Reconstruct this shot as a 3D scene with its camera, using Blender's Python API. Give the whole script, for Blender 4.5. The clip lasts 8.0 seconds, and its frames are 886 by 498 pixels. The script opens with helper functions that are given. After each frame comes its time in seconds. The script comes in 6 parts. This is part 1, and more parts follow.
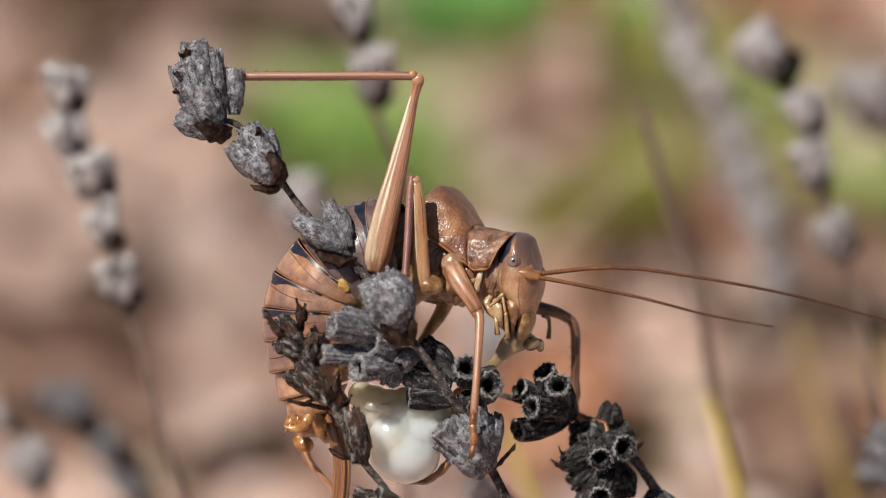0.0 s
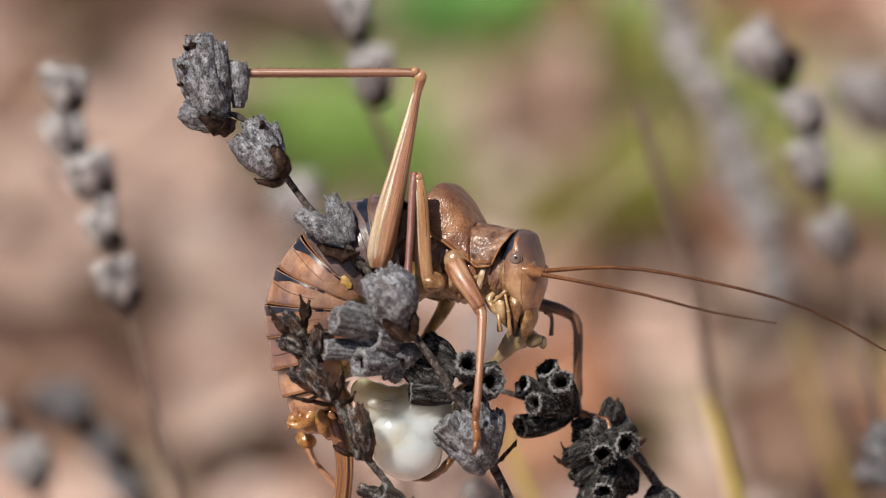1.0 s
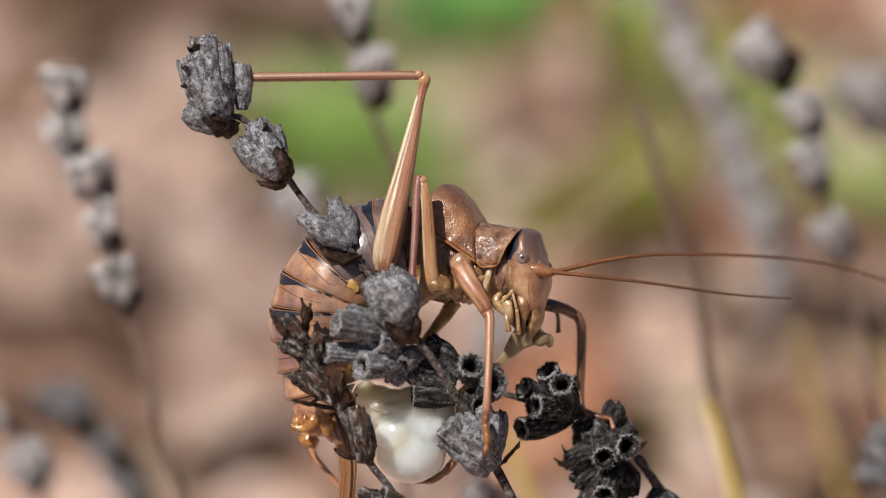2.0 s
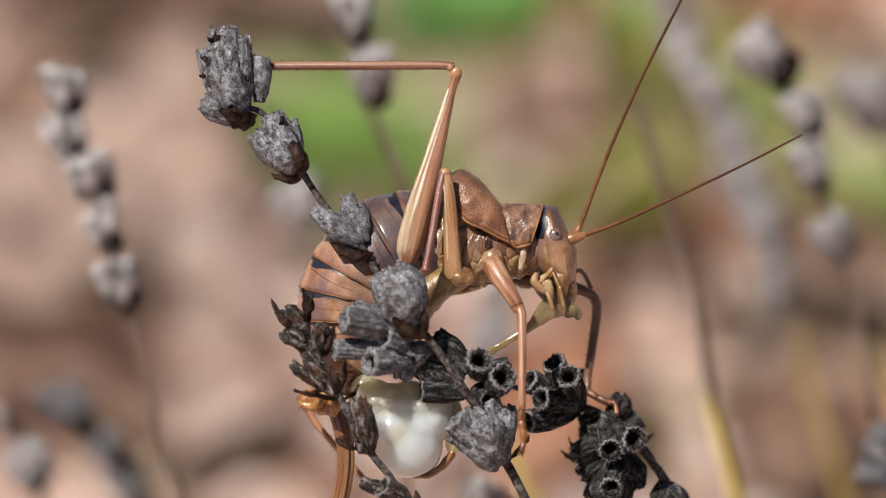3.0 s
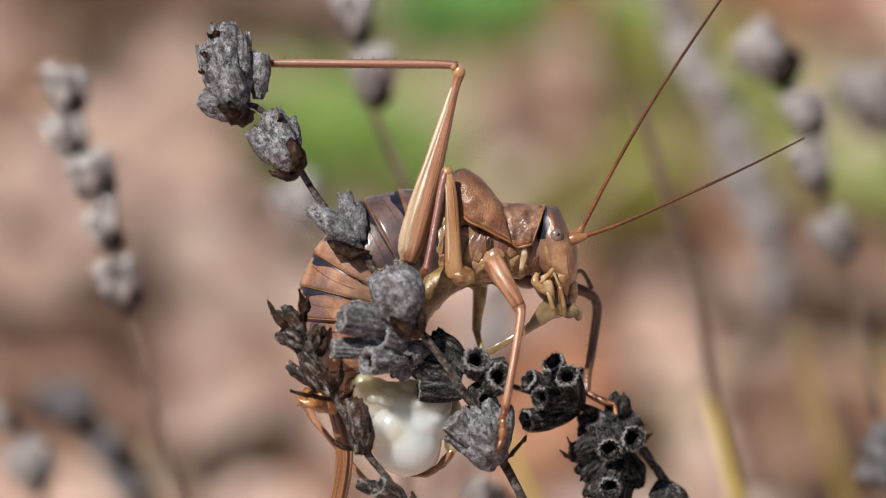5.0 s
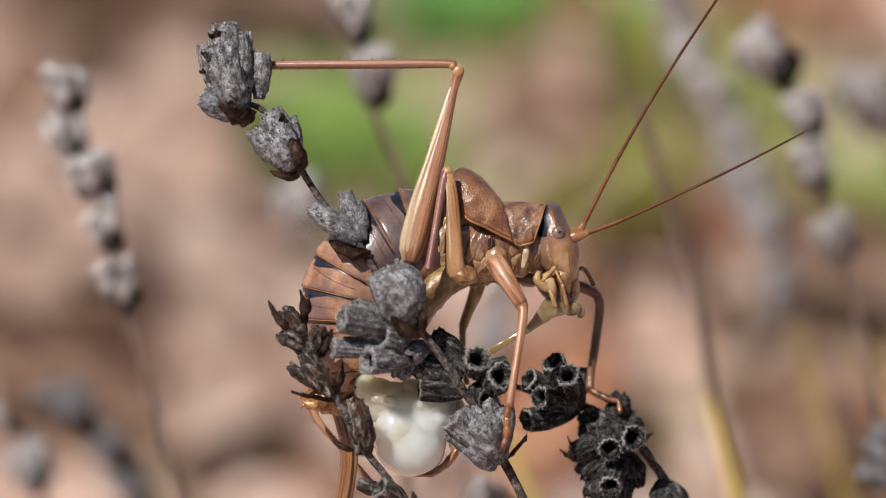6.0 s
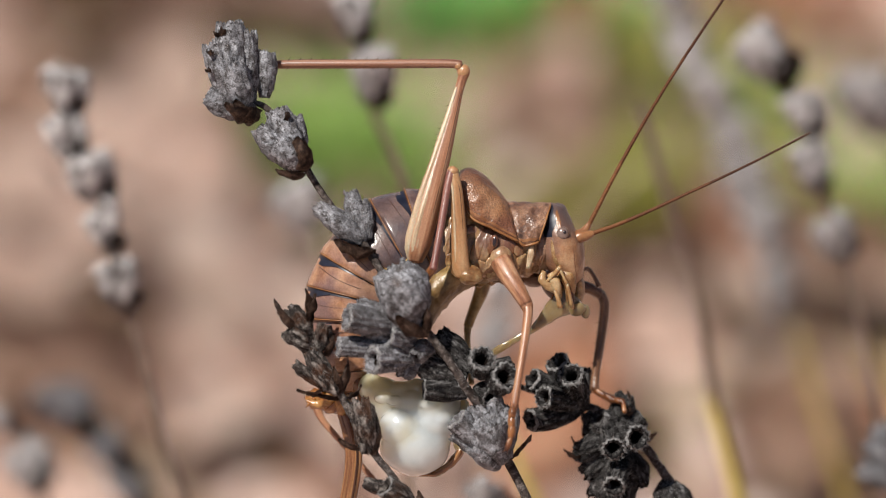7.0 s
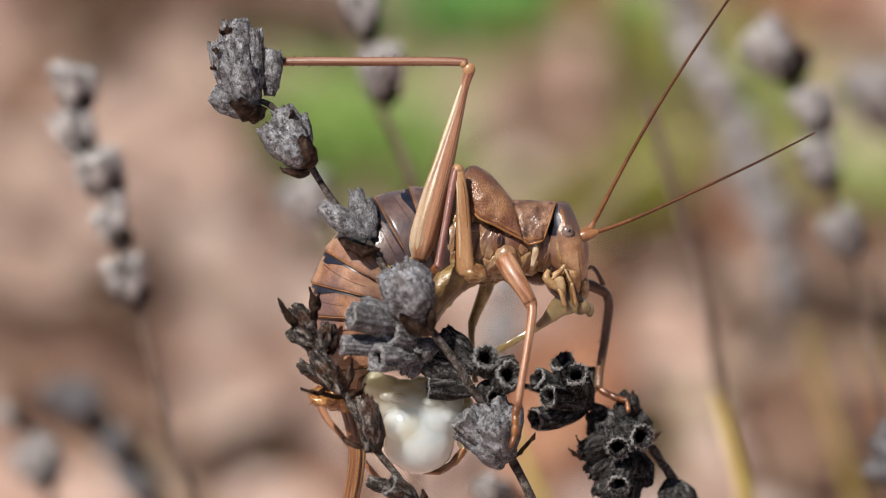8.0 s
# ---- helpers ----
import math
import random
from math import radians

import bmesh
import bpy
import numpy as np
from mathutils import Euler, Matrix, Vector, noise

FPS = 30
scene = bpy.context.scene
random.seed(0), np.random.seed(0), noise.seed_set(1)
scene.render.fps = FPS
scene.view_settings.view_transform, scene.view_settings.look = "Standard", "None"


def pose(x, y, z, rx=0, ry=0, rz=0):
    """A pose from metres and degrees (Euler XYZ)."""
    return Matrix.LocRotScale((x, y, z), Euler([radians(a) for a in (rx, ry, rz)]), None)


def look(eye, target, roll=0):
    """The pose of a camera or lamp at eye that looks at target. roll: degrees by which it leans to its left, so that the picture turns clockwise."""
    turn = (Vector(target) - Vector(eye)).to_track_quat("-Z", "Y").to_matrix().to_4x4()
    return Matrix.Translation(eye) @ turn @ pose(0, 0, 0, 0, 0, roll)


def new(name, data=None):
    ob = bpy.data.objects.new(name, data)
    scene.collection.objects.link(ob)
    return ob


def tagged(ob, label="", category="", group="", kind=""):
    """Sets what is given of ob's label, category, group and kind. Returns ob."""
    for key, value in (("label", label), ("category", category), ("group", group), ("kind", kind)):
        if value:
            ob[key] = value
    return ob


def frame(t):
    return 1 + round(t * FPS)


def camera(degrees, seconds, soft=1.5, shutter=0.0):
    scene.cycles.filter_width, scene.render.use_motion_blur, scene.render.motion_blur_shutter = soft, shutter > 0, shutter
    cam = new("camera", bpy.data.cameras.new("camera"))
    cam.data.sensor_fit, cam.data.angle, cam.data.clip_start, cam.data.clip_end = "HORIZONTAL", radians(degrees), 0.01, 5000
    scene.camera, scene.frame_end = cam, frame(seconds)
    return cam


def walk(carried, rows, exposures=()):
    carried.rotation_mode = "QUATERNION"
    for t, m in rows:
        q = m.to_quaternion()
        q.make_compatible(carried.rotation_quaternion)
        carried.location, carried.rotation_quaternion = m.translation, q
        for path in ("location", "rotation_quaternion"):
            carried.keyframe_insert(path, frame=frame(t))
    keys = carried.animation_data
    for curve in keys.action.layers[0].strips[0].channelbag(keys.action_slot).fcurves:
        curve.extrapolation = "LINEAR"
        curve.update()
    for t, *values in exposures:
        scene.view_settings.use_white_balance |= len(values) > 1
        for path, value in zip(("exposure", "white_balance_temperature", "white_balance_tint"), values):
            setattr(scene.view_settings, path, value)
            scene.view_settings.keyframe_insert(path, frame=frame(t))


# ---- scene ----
# ---------------------------------------------------------------- camera
TILT = 22.0            # the lens looks down by this much
DIST = 0.32            # lens to the stalks, metres
STAND = (0.0, 0.0, 0.22)   # the middle of the view, among the stalk tops
# S: the upright plane through the stalk tops; x right, y away from the lens, z up
S = pose(*STAND, -TILT)
MM = 0.001


def aim(yaw, pitch):
    return S @ pose(0, -DIST, 0) @ pose(0, 0, 0, 90) @ pose(0, 0, 0, pitch, -yaw, 0)


cam = camera(14.0, 8.0, soft=1.05, shutter=0.3)
cam.data.dof.use_dof = True
cam.data.dof.focus_distance = DIST - 0.003
cam.data.dof.aperture_fstop = 14.5
cam.data.dof.aperture_blades = 0
walk(cam, [
    (0, aim(-0.0000, -0.0202)),
    (0.5, aim(0.0067, 0.0000)),
    (1, aim(0.0278, -0.0139)),
    (1.5, aim(0.0206, 0.0000)),
    (3, aim(0.0278, 0.0000)),
    (3.5, aim(-0.0000, -0.0202)),
    (4, aim(-0.0135, -0.0206)),
    (4.5, aim(0.0135, -0.0135)),
    (6, aim(0.0135, -0.0139)),
    (6.5, aim(0.0274, -0.0067)),
    (7, aim(-0.0000, 0.0000)),
    (7.5, aim(-0.0278, -0.0202)),
    (8, aim(-0.1171, -0.0552)),
], [(0.0, 0.24), (8.0, 0.24)])

# ---------------------------------------------------------------- light
SUN_EL, SUN_AZ = 56.0, 224.0      # azimuth clockwise from +y; behind the lens and to its left
world = bpy.data.worlds.new("world")
scene.world = world
world.use_nodes = True
wn = world.node_tree.nodes
sky = wn.new("ShaderNodeTexSky")
sky.sky_type = "NISHITA"
sky.sun_disc = False
sky.sun_elevation = radians(SUN_EL)
sky.sun_rotation = radians(SUN_AZ)
wn["Background"].inputs[1].default_value = 0.043
world.node_tree.links.new(sky.outputs[0], wn["Background"].inputs[0])
sun = new("sun", bpy.data.lights.new("sun", "SUN"))
sun.data.energy, sun.data.angle, sun.data.color = 4.9, radians(0.5), (1.0, 0.946, 0.865)
az, el = radians(SUN_AZ), radians(SUN_EL)
sun.matrix_world = look((0, 0, 0), (-math.sin(az) * math.cos(el), -math.cos(az) * math.cos(el), -math.sin(el)))


# ---------------------------------------------------------------- materials
def base(colour):
    """The colours below are noted against white paper: to reflectance."""
    return (*(0.84 * v ** 1.12 for v in colour), 1)


def material(name, colours, scale=2000.0, rough=0.6, bump=0.0, bump_scale=None, coat=0.0, sss=0.0, stretch=(1, 1, 1),
             uv=False, second=None, per_object=0.0, spec=0.5, detail=5.0, trans=0.0, pits=0.0, span=(0.37, 0.63), speck=0.0, fade=None, depth=0.0007, fleck=None):
    """colours: two to four base colours mixed by a noise of that scale (1/m, or over the UV)."""
    m = bpy.data.materials.new(name)
    m.use_nodes = True
    nt = m.node_tree
    N, L = nt.nodes, nt.links
    b = N["Principled BSDF"]
    tc = N.new("ShaderNodeTexCoord")
    mp = N.new("ShaderNodeMapping")
    mp.inputs["Scale"].default_value = stretch
    L.new(tc.outputs["UV" if uv else "Object"], mp.inputs["Vector"])
    nz = N.new("ShaderNodeTexNoise")
    nz.inputs["Scale"].default_value = scale
    nz.inputs["Detail"].default_value = detail
    nz.inputs["Roughness"].default_value = 0.6
    L.new(mp.outputs[0], nz.inputs["Vector"])
    ramp = N.new("ShaderNodeValToRGB")
    n = len(colours)
    e = ramp.color_ramp.elements
    while len(e) < n:
        e.new(0.5)
    for i, c in enumerate(colours):
        e[i].position = span[0] + (span[1] - span[0]) * i / max(1, n - 1)
        e[i].color = base(c)
    L.new(nz.outputs["Fac"], ramp.inputs["Fac"])
    col = ramp.outputs["Color"]
    if second:                                   # (colour, scale, low, high): broad stains
        n2 = N.new("ShaderNodeTexNoise")
        n2.inputs["Scale"].default_value = second[1]
        n2.inputs["Detail"].default_value = 3
        L.new(tc.outputs["Object"], n2.inputs["Vector"])
        mr = N.new("ShaderNodeMapRange")
        mr.inputs["From Min"].default_value, mr.inputs["From Max"].default_value = second[2], second[3]
        L.new(n2.outputs["Fac"], mr.inputs["Value"])
        mx = N.new("ShaderNodeMix")
        mx.data_type = "RGBA"
        L.new(mr.outputs["Result"], mx.inputs[0])
        L.new(col, mx.inputs[6])
        mx.inputs[7].default_value = base(second[0])
        col = mx.outputs[2]
    if fade:                                     # (colour, low, high): pigment of the back, by height in millimetres
        sx = N.new("ShaderNodeSeparateXYZ")
        L.new(tc.outputs["Object"], sx.inputs[0])
        ad = N.new("ShaderNodeMath")
        ad.operation = "MULTIPLY_ADD"
        ad.inputs[1].default_value, ad.inputs[2].default_value = 0.003, -0.0015
        L.new(nz.outputs["Fac"], ad.inputs[0])
        sm = N.new("ShaderNodeMath")
        L.new(sx.outputs["Z"], sm.inputs[0])
        L.new(ad.outputs[0], sm.inputs[1])
        mr = N.new("ShaderNodeMapRange")
        mr.inputs["From Min"].default_value, mr.inputs["From Max"].default_value = fade[1] * MM, fade[2] * MM
        L.new(sm.outputs[0], mr.inputs["Value"])
        mx = N.new("ShaderNodeMix")
        mx.data_type = "RGBA"
        L.new(mr.outputs["Result"], mx.inputs[0])
        L.new(col, mx.inputs[6])
        mx.inputs[7].default_value = base(fade[0])
        col = mx.outputs[2]
    if pits:                                     # shade of the pits is coloured in: darker at the bottom
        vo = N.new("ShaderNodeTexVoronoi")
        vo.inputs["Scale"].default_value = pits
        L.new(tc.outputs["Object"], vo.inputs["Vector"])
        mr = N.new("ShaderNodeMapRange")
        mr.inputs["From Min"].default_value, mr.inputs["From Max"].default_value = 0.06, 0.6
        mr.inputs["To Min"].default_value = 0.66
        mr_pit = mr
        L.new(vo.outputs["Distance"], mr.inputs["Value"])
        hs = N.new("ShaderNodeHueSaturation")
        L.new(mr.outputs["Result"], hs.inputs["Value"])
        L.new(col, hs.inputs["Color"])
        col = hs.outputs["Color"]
    if per_object:
        oi = N.new("ShaderNodeObjectInfo")
        mr = N.new("ShaderNodeMapRange")
        mr.inputs["To Min"].default_value, mr.inputs["To Max"].default_value = 1 - per_object, 1 + per_object
        L.new(oi.outputs["Random"], mr.inputs["Value"])
        hs = N.new("ShaderNodeHueSaturation")
        L.new(mr.outputs["Result"], hs.inputs["Value"])
        L.new(col, hs.inputs["Color"])
        col = hs.outputs["Color"]
    if fleck:                                    # (colour, scale): small dark flecks in the felt
        n5 = N.new("ShaderNodeTexNoise")
        n5.inputs["Scale"].default_value = fleck[1]
        n5.inputs["Detail"].default_value = 4
        n5.inputs["Roughness"].default_value = 0.7
        L.new(tc.outputs["Object"], n5.inputs["Vector"])
        mr = N.new("ShaderNodeMapRange")
        mr.inputs["From Min"].default_value, mr.inputs["From Max"].default_value = 0.48, 0.62
        L.new(n5.outputs["Fac"], mr.inputs["Value"])
        mx = N.new("ShaderNodeMix")
        mx.data_type = "RGBA"
        L.new(mr.outputs["Result"], mx.inputs[0])
        L.new(col, mx.inputs[6])
        mx.inputs[7].default_value = base(fleck[0])
        col = mx.outputs[2]
    if speck:                                    # fine grain
        n4 = N.new("ShaderNodeTexNoise")
        n4.inputs["Scale"].default_value = 7000
        n4.inputs["Detail"].default_value = 3
        L.new(tc.outputs["Object"], n4.inputs["Vector"])
        mr = N.new("ShaderNodeMapRange")
        mr.inputs["From Min"].default_value, mr.inputs["From Max"].default_value = 0.35, 0.65
        mr.inputs["To Min"].default_value, mr.inputs["To Max"].default_value = 1 - speck, 1 + speck
        L.new(n4.outputs["Fac"], mr.inputs["Value"])
        hs = N.new("ShaderNodeHueSaturation")
        L.new(mr.outputs["Result"], hs.inputs["Value"])
        L.new(col, hs.inputs["Color"])
        col = hs.outputs["Color"]
    L.new(col, b.inputs["Base Color"])
    b.inputs["Roughness"].default_value = rough
    b.inputs["Specular IOR Level"].default_value = spec
    b.inputs["Coat Weight"].default_value = coat
    b.inputs["Coat Roughness"].default_value = 0.18
    if sss:
        b.inputs["Subsurface Weight"].default_value = sss
        b.inputs["Subsurface Radius"].default_value = (1.0, 0.95, 0.9) if sss > 0.5 else (1.0, 0.6, 0.35)
        b.inputs["Subsurface Scale"].default_value = depth
    if trans:
        b.inputs["Transmission Weight"].default_value = trans
    if bump or pits:
        src = nz.outputs["Fac"]
        if bump_scale:
            n3 = N.new("ShaderNodeTexNoise")
            n3.inputs["Scale"].default_value = bump_scale
            n3.inputs["Detail"].default_value = 3
            L.new(tc.outputs["Object"], n3.inputs["Vector"])
            src = n3.outputs["Fac"]
        if pits:
            src = mr_pit.outputs["Result"]
        bp = N.new("ShaderNodeBump")
        bp.inputs["Strength"].default_value = bump
        bp.inputs["Distance"].default_value = 0.0002
        L.new(src, bp.inputs["Height"])
        L.new(bp.outputs["Normal"], b.inputs["Normal"])
        L.new(bp.outputs["Normal"], b.inputs["Coat Normal"])
    return m


CALYX = material("dry_calyx", [(0.078, 0.071, 0.073), (0.17, 0.166, 0.176), (0.285, 0.284, 0.305), (0.42, 0.422, 0.45)], 1100, 0.95, 0.4, 4200,
                 second=((0.115, 0.078, 0.060), 420, 0.54, 0.74), per_object=0.18, spec=0.1, stretch=(1.1, 1.1, 0.8), detail=10.0, span=(0.34, 0.66), speck=0.35, fleck=((0.085, 0.077, 0.077), 2400))
# copy of the dry calyx with the shade on the heads mixed in
CALYX_SHADED = material("shaded_calyx", [(0.010, 0.009, 0.009), (0.058, 0.054, 0.053), (0.225, 0.219, 0.221)], 1400, 0.95, 0.4, 4200,
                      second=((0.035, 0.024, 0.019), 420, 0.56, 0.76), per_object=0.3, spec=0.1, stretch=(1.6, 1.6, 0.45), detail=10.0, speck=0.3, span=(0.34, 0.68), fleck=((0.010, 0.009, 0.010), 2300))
CALYX_BROWN = material("brown_calyx", [(0.012, 0.009, 0.008), (0.06, 0.047, 0.042), (0.30, 0.27, 0.25)], 1700, 0.85, 1.0, None,
                       second=((0.10, 0.045, 0.022), 420, 0.46, 0.62), per_object=0.2, spec=0.25, stretch=(1.5, 1.5, 0.5), detail=10.0, speck=0.6)
CALYX_FAR = material("dry_calyx_far", [(0.07, 0.057, 0.053), (0.36, 0.335, 0.335), (0.72, 0.69, 0.69)], 600, 0.9, 0.8,
                     second=((0.05, 0.032, 0.026), 230, 0.52, 0.62), per_object=0.25, spec=0.2)
FUZZ = material("calyx_hair", [(0.40, 0.395, 0.41), (0.68, 0.67, 0.69)], 900, 0.85, spec=0.2)
FUZZ_DARK = material("dark_calyx_hair", [(0.18, 0.173, 0.17), (0.36, 0.35, 0.345)], 900, 0.8, spec=0.2)
LIP = material("calyx_lip", [(0.15, 0.144, 0.142), (0.33, 0.323, 0.325)], 2600, 0.95, 0.5, 3000, spec=0.1, speck=0.4)
# near-black: the shade inside the hollow cups is part of this colour
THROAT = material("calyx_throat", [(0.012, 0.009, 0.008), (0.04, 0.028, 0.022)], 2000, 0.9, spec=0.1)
BRACT = material("dry_bract", [(0.035, 0.02, 0.015), (0.095, 0.053, 0.036), (0.19, 0.125, 0.095)], 1500, 0.6, 0.6, spec=0.35, speck=0.4)
STEM = material("dry_stem", [(0.035, 0.027, 0.024), (0.10, 0.08, 0.072), (0.20, 0.175, 0.165)], 1800, 0.85, 0.6, spec=0.2, speck=0.5)
STEM_FAR = material("dry_stem_far", [(0.13, 0.09, 0.07), (0.22, 0.16, 0.13)], 900, 0.85, spec=0.2)
# dark brown of the far foreleg, deepened by the head's shade in the colour
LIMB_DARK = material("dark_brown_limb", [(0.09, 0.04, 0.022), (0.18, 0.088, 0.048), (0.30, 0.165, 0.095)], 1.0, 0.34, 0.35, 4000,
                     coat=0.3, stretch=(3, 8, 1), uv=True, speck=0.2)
RIDGE = material("cream_ridge", [(0.40, 0.26, 0.16), (0.58, 0.44, 0.30), (0.72, 0.62, 0.47)], 1.0, 0.44, 0.10, 4000, coat=0.08, sss=0.22, stretch=(1.5, 4, 1), uv=True, speck=0.12)
THIGH = material("pinkish_brown_thigh", [(0.235, 0.098, 0.052), (0.40, 0.20, 0.115), (0.55, 0.335, 0.21)], 1.0, 0.42, 0.10, 4500,
                 coat=0.1, sss=0.22, stretch=(1.4, 9, 1), uv=True, speck=0.12)
SHIN = material("brown_shin", [(0.17, 0.072, 0.044), (0.31, 0.155, 0.10), (0.43, 0.255, 0.175)], 1.0, 0.46, 0.10, 4500, coat=0.06, sss=0.15, stretch=(1.4, 9, 1), uv=True, speck=0.14)
CUTICLE = material("brown_cuticle", [(0.15, 0.052, 0.018), (0.31, 0.135, 0.05), (0.44, 0.23, 0.105)], 700, 0.30, 0.3, 5000,
                   coat=0.35, sss=0.14, second=((0.20, 0.095, 0.065), 260, 0.45, 0.62), speck=0.16)
HEADSHELL = material("head_shell", [(0.27, 0.125, 0.065), (0.42, 0.225, 0.12), (0.56, 0.36, 0.215)], 380, 0.35, 0.2, 6000,
                     coat=0.14, sss=0.2, second=((0.28, 0.165, 0.12), 300, 0.46, 0.62), speck=0.1, fade=((0.16, 0.105, 0.095), 0.3, 2.8))
PALP = material("pale_palp", [(0.31, 0.165, 0.07), (0.44, 0.28, 0.14), (0.58, 0.42, 0.25)], 700, 0.3, 0.3, 4000, coat=0.3, sss=0.3, speck=0.1)
TERGITE_GREY = material("dull_abdomen_plate", [(0.12, 0.077, 0.07), (0.20, 0.132, 0.118), (0.29, 0.195, 0.165)], 450, 0.26, 0.12, 3000,
                        coat=0.3, sss=0.12, second=((0.115, 0.085, 0.09), 200, 0.44, 0.60), speck=0.12)
# purple-brown stains carry the sky's sheen on the plates as colour
TERGITE = material("abdomen_plate", [(0.30, 0.145, 0.08), (0.48, 0.265, 0.155), (0.62, 0.385, 0.25)], 420, 0.22, 0.12, 3000,
                   coat=0.45, sss=0.14, second=((0.235, 0.14, 0.125), 190, 0.42, 0.60), speck=0.13)
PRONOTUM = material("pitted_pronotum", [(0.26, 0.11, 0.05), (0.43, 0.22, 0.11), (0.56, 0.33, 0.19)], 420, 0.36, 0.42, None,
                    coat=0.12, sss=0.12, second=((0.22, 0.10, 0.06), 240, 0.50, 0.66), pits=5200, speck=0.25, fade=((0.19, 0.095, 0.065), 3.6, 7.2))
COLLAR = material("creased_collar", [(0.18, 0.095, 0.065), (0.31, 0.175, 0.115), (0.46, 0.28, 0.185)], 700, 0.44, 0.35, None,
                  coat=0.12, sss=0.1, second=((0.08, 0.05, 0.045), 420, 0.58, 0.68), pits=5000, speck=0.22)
PLEURA = material("thorax_side", [(0.30, 0.155, 0.08), (0.44, 0.27, 0.15), (0.58, 0.42, 0.265)], 600, 0.28, 0.35, 2600, coat=0.3, sss=0.25, stretch=(1.5, 1.5, 0.5), speck=0.12,
                  second=((0.25, 0.145, 0.105), 330, 0.48, 0.64))
FURROW = material("thorax_furrow", [(0.25, 0.13, 0.062), (0.39, 0.23, 0.12), (0.52, 0.36, 0.20)], 700, 0.32, 0.6, 1800, coat=0.2, sss=0.2, stretch=(1.5, 1.5, 0.4), speck=0.15)
LIMB = material("streaked_limb", [(0.26, 0.115, 0.05), (0.43, 0.23, 0.11), (0.54, 0.33, 0.18), (0.64, 0.45, 0.28)], 1.0, 0.36, 0.2, 5000,
                coat=0.2, sss=0.22, stretch=(1.2, 4, 1), uv=True, span=(0.28, 0.74), speck=0.1)
LIMB_BROWN = material("brown_limb", [(0.17, 0.06, 0.028), (0.35, 0.16, 0.082), (0.50, 0.28, 0.165)], 1.0, 0.40, 0.45, 4000,
                      coat=0.16, sss=0.22, stretch=(3, 8, 1), uv=True, speck=0.15)
LIMB_PINK = material("pinkish_limb", [(0.20, 0.075, 0.065), (0.34, 0.17, 0.135)], 1.0, 0.40, 0.25, 5000, coat=0.16, sss=0.22,
                     stretch=(2, 9, 1), uv=True, speck=0.12)
OVIPOSITOR = material("glossy_valve", [(0.13, 0.048, 0.018), (0.27, 0.12, 0.05), (0.42, 0.23, 0.11)], 1.0, 0.24, 0.2, 4500, coat=0.5, sss=0.1, stretch=(1.6, 7, 1), uv=True, speck=0.12)
FOOT = material("rust_foot", [(0.10, 0.034, 0.012), (0.24, 0.09, 0.03), (0.37, 0.17, 0.065)], 900, 0.32, 0.4, 4000, coat=0.28, sss=0.1, speck=0.15)
AMBER = material("amber_cuticle", [(0.18, 0.06, 0.014), (0.34, 0.145, 0.035), (0.46, 0.26, 0.10)], 700, 0.26, 0.3, 4000, coat=0.28, sss=0.22, speck=0.15)
OLIVE_LIMB = material("olive_limb", [(0.26, 0.15, 0.045), (0.42, 0.28, 0.10), (0.56, 0.42, 0.20)], 700, 0.3, 0.3, 4000, coat=0.3, sss=0.3, speck=0.12)
PALE = material("pale_membrane", [(0.19, 0.09, 0.035), (0.35, 0.20, 0.09), (0.52, 0.38, 0.21)], 800, 0.34, 0.5, 2500, coat=0.25, sss=0.3, speck=0.12)
BELLY = material("belly_membrane", [(0.15, 0.082, 0.025), (0.265, 0.168, 0.06), (0.40, 0.285, 0.13)], 600, 0.42, 0.8, 1600, coat=0.12, sss=0.3, second=((0.13, 0.075, 0.035), 260, 0.46, 0.62))
YELLOW = material("yellow_membrane", [(0.36, 0.19, 0.04), (0.55, 0.37, 0.12)], 900, 0.4, 0.4, 2500, sss=0.3)
DARK = material("blue_black_marking", [(0.010, 0.012, 0.026), (0.028, 0.03, 0.05)], 900, 0.42, coat=0.08)
MARGIN = material("orange_margin", [(0.25, 0.105, 0.045), (0.41, 0.21, 0.10)], 700, 0.33, 0.2, 4000, coat=0.25, sss=0.14, speck=0.12)
EDGE = material("pale_plate_edge", [(0.26, 0.11, 0.04), (0.42, 0.21, 0.085)], 900, 0.4)
SPINE = material("dark_spine", [(0.07, 0.028, 0.015), (0.13, 0.055, 0.03)], 900, 0.4)
EYE = material("glossy_eye", [(0.17, 0.115, 0.095), (0.27, 0.195, 0.17)], 1500, 0.2, coat=0.5)
PUPIL = material("eye_spot", [(0.03, 0.02, 0.02), (0.05, 0.03, 0.03)], 1500, 0.2, coat=0.5)
ANTENNA_BASE = material("antenna_orange", [(0.13, 0.05, 0.02), (0.27, 0.12, 0.05)], 1.0, 0.6, stretch=(14, 1, 1), uv=True, spec=0.2)
ANTENNA_MID = material("antenna_chestnut", [(0.085, 0.032, 0.015), (0.19, 0.082, 0.036)], 1.0, 0.6, stretch=(14, 1, 1), uv=True, spec=0.2)
ANTENNA = material("antenna_brown", [(0.05, 0.02, 0.012), (0.13, 0.055, 0.026)], 1.0, 0.6, stretch=(14, 1, 1), uv=True, spec=0.2)
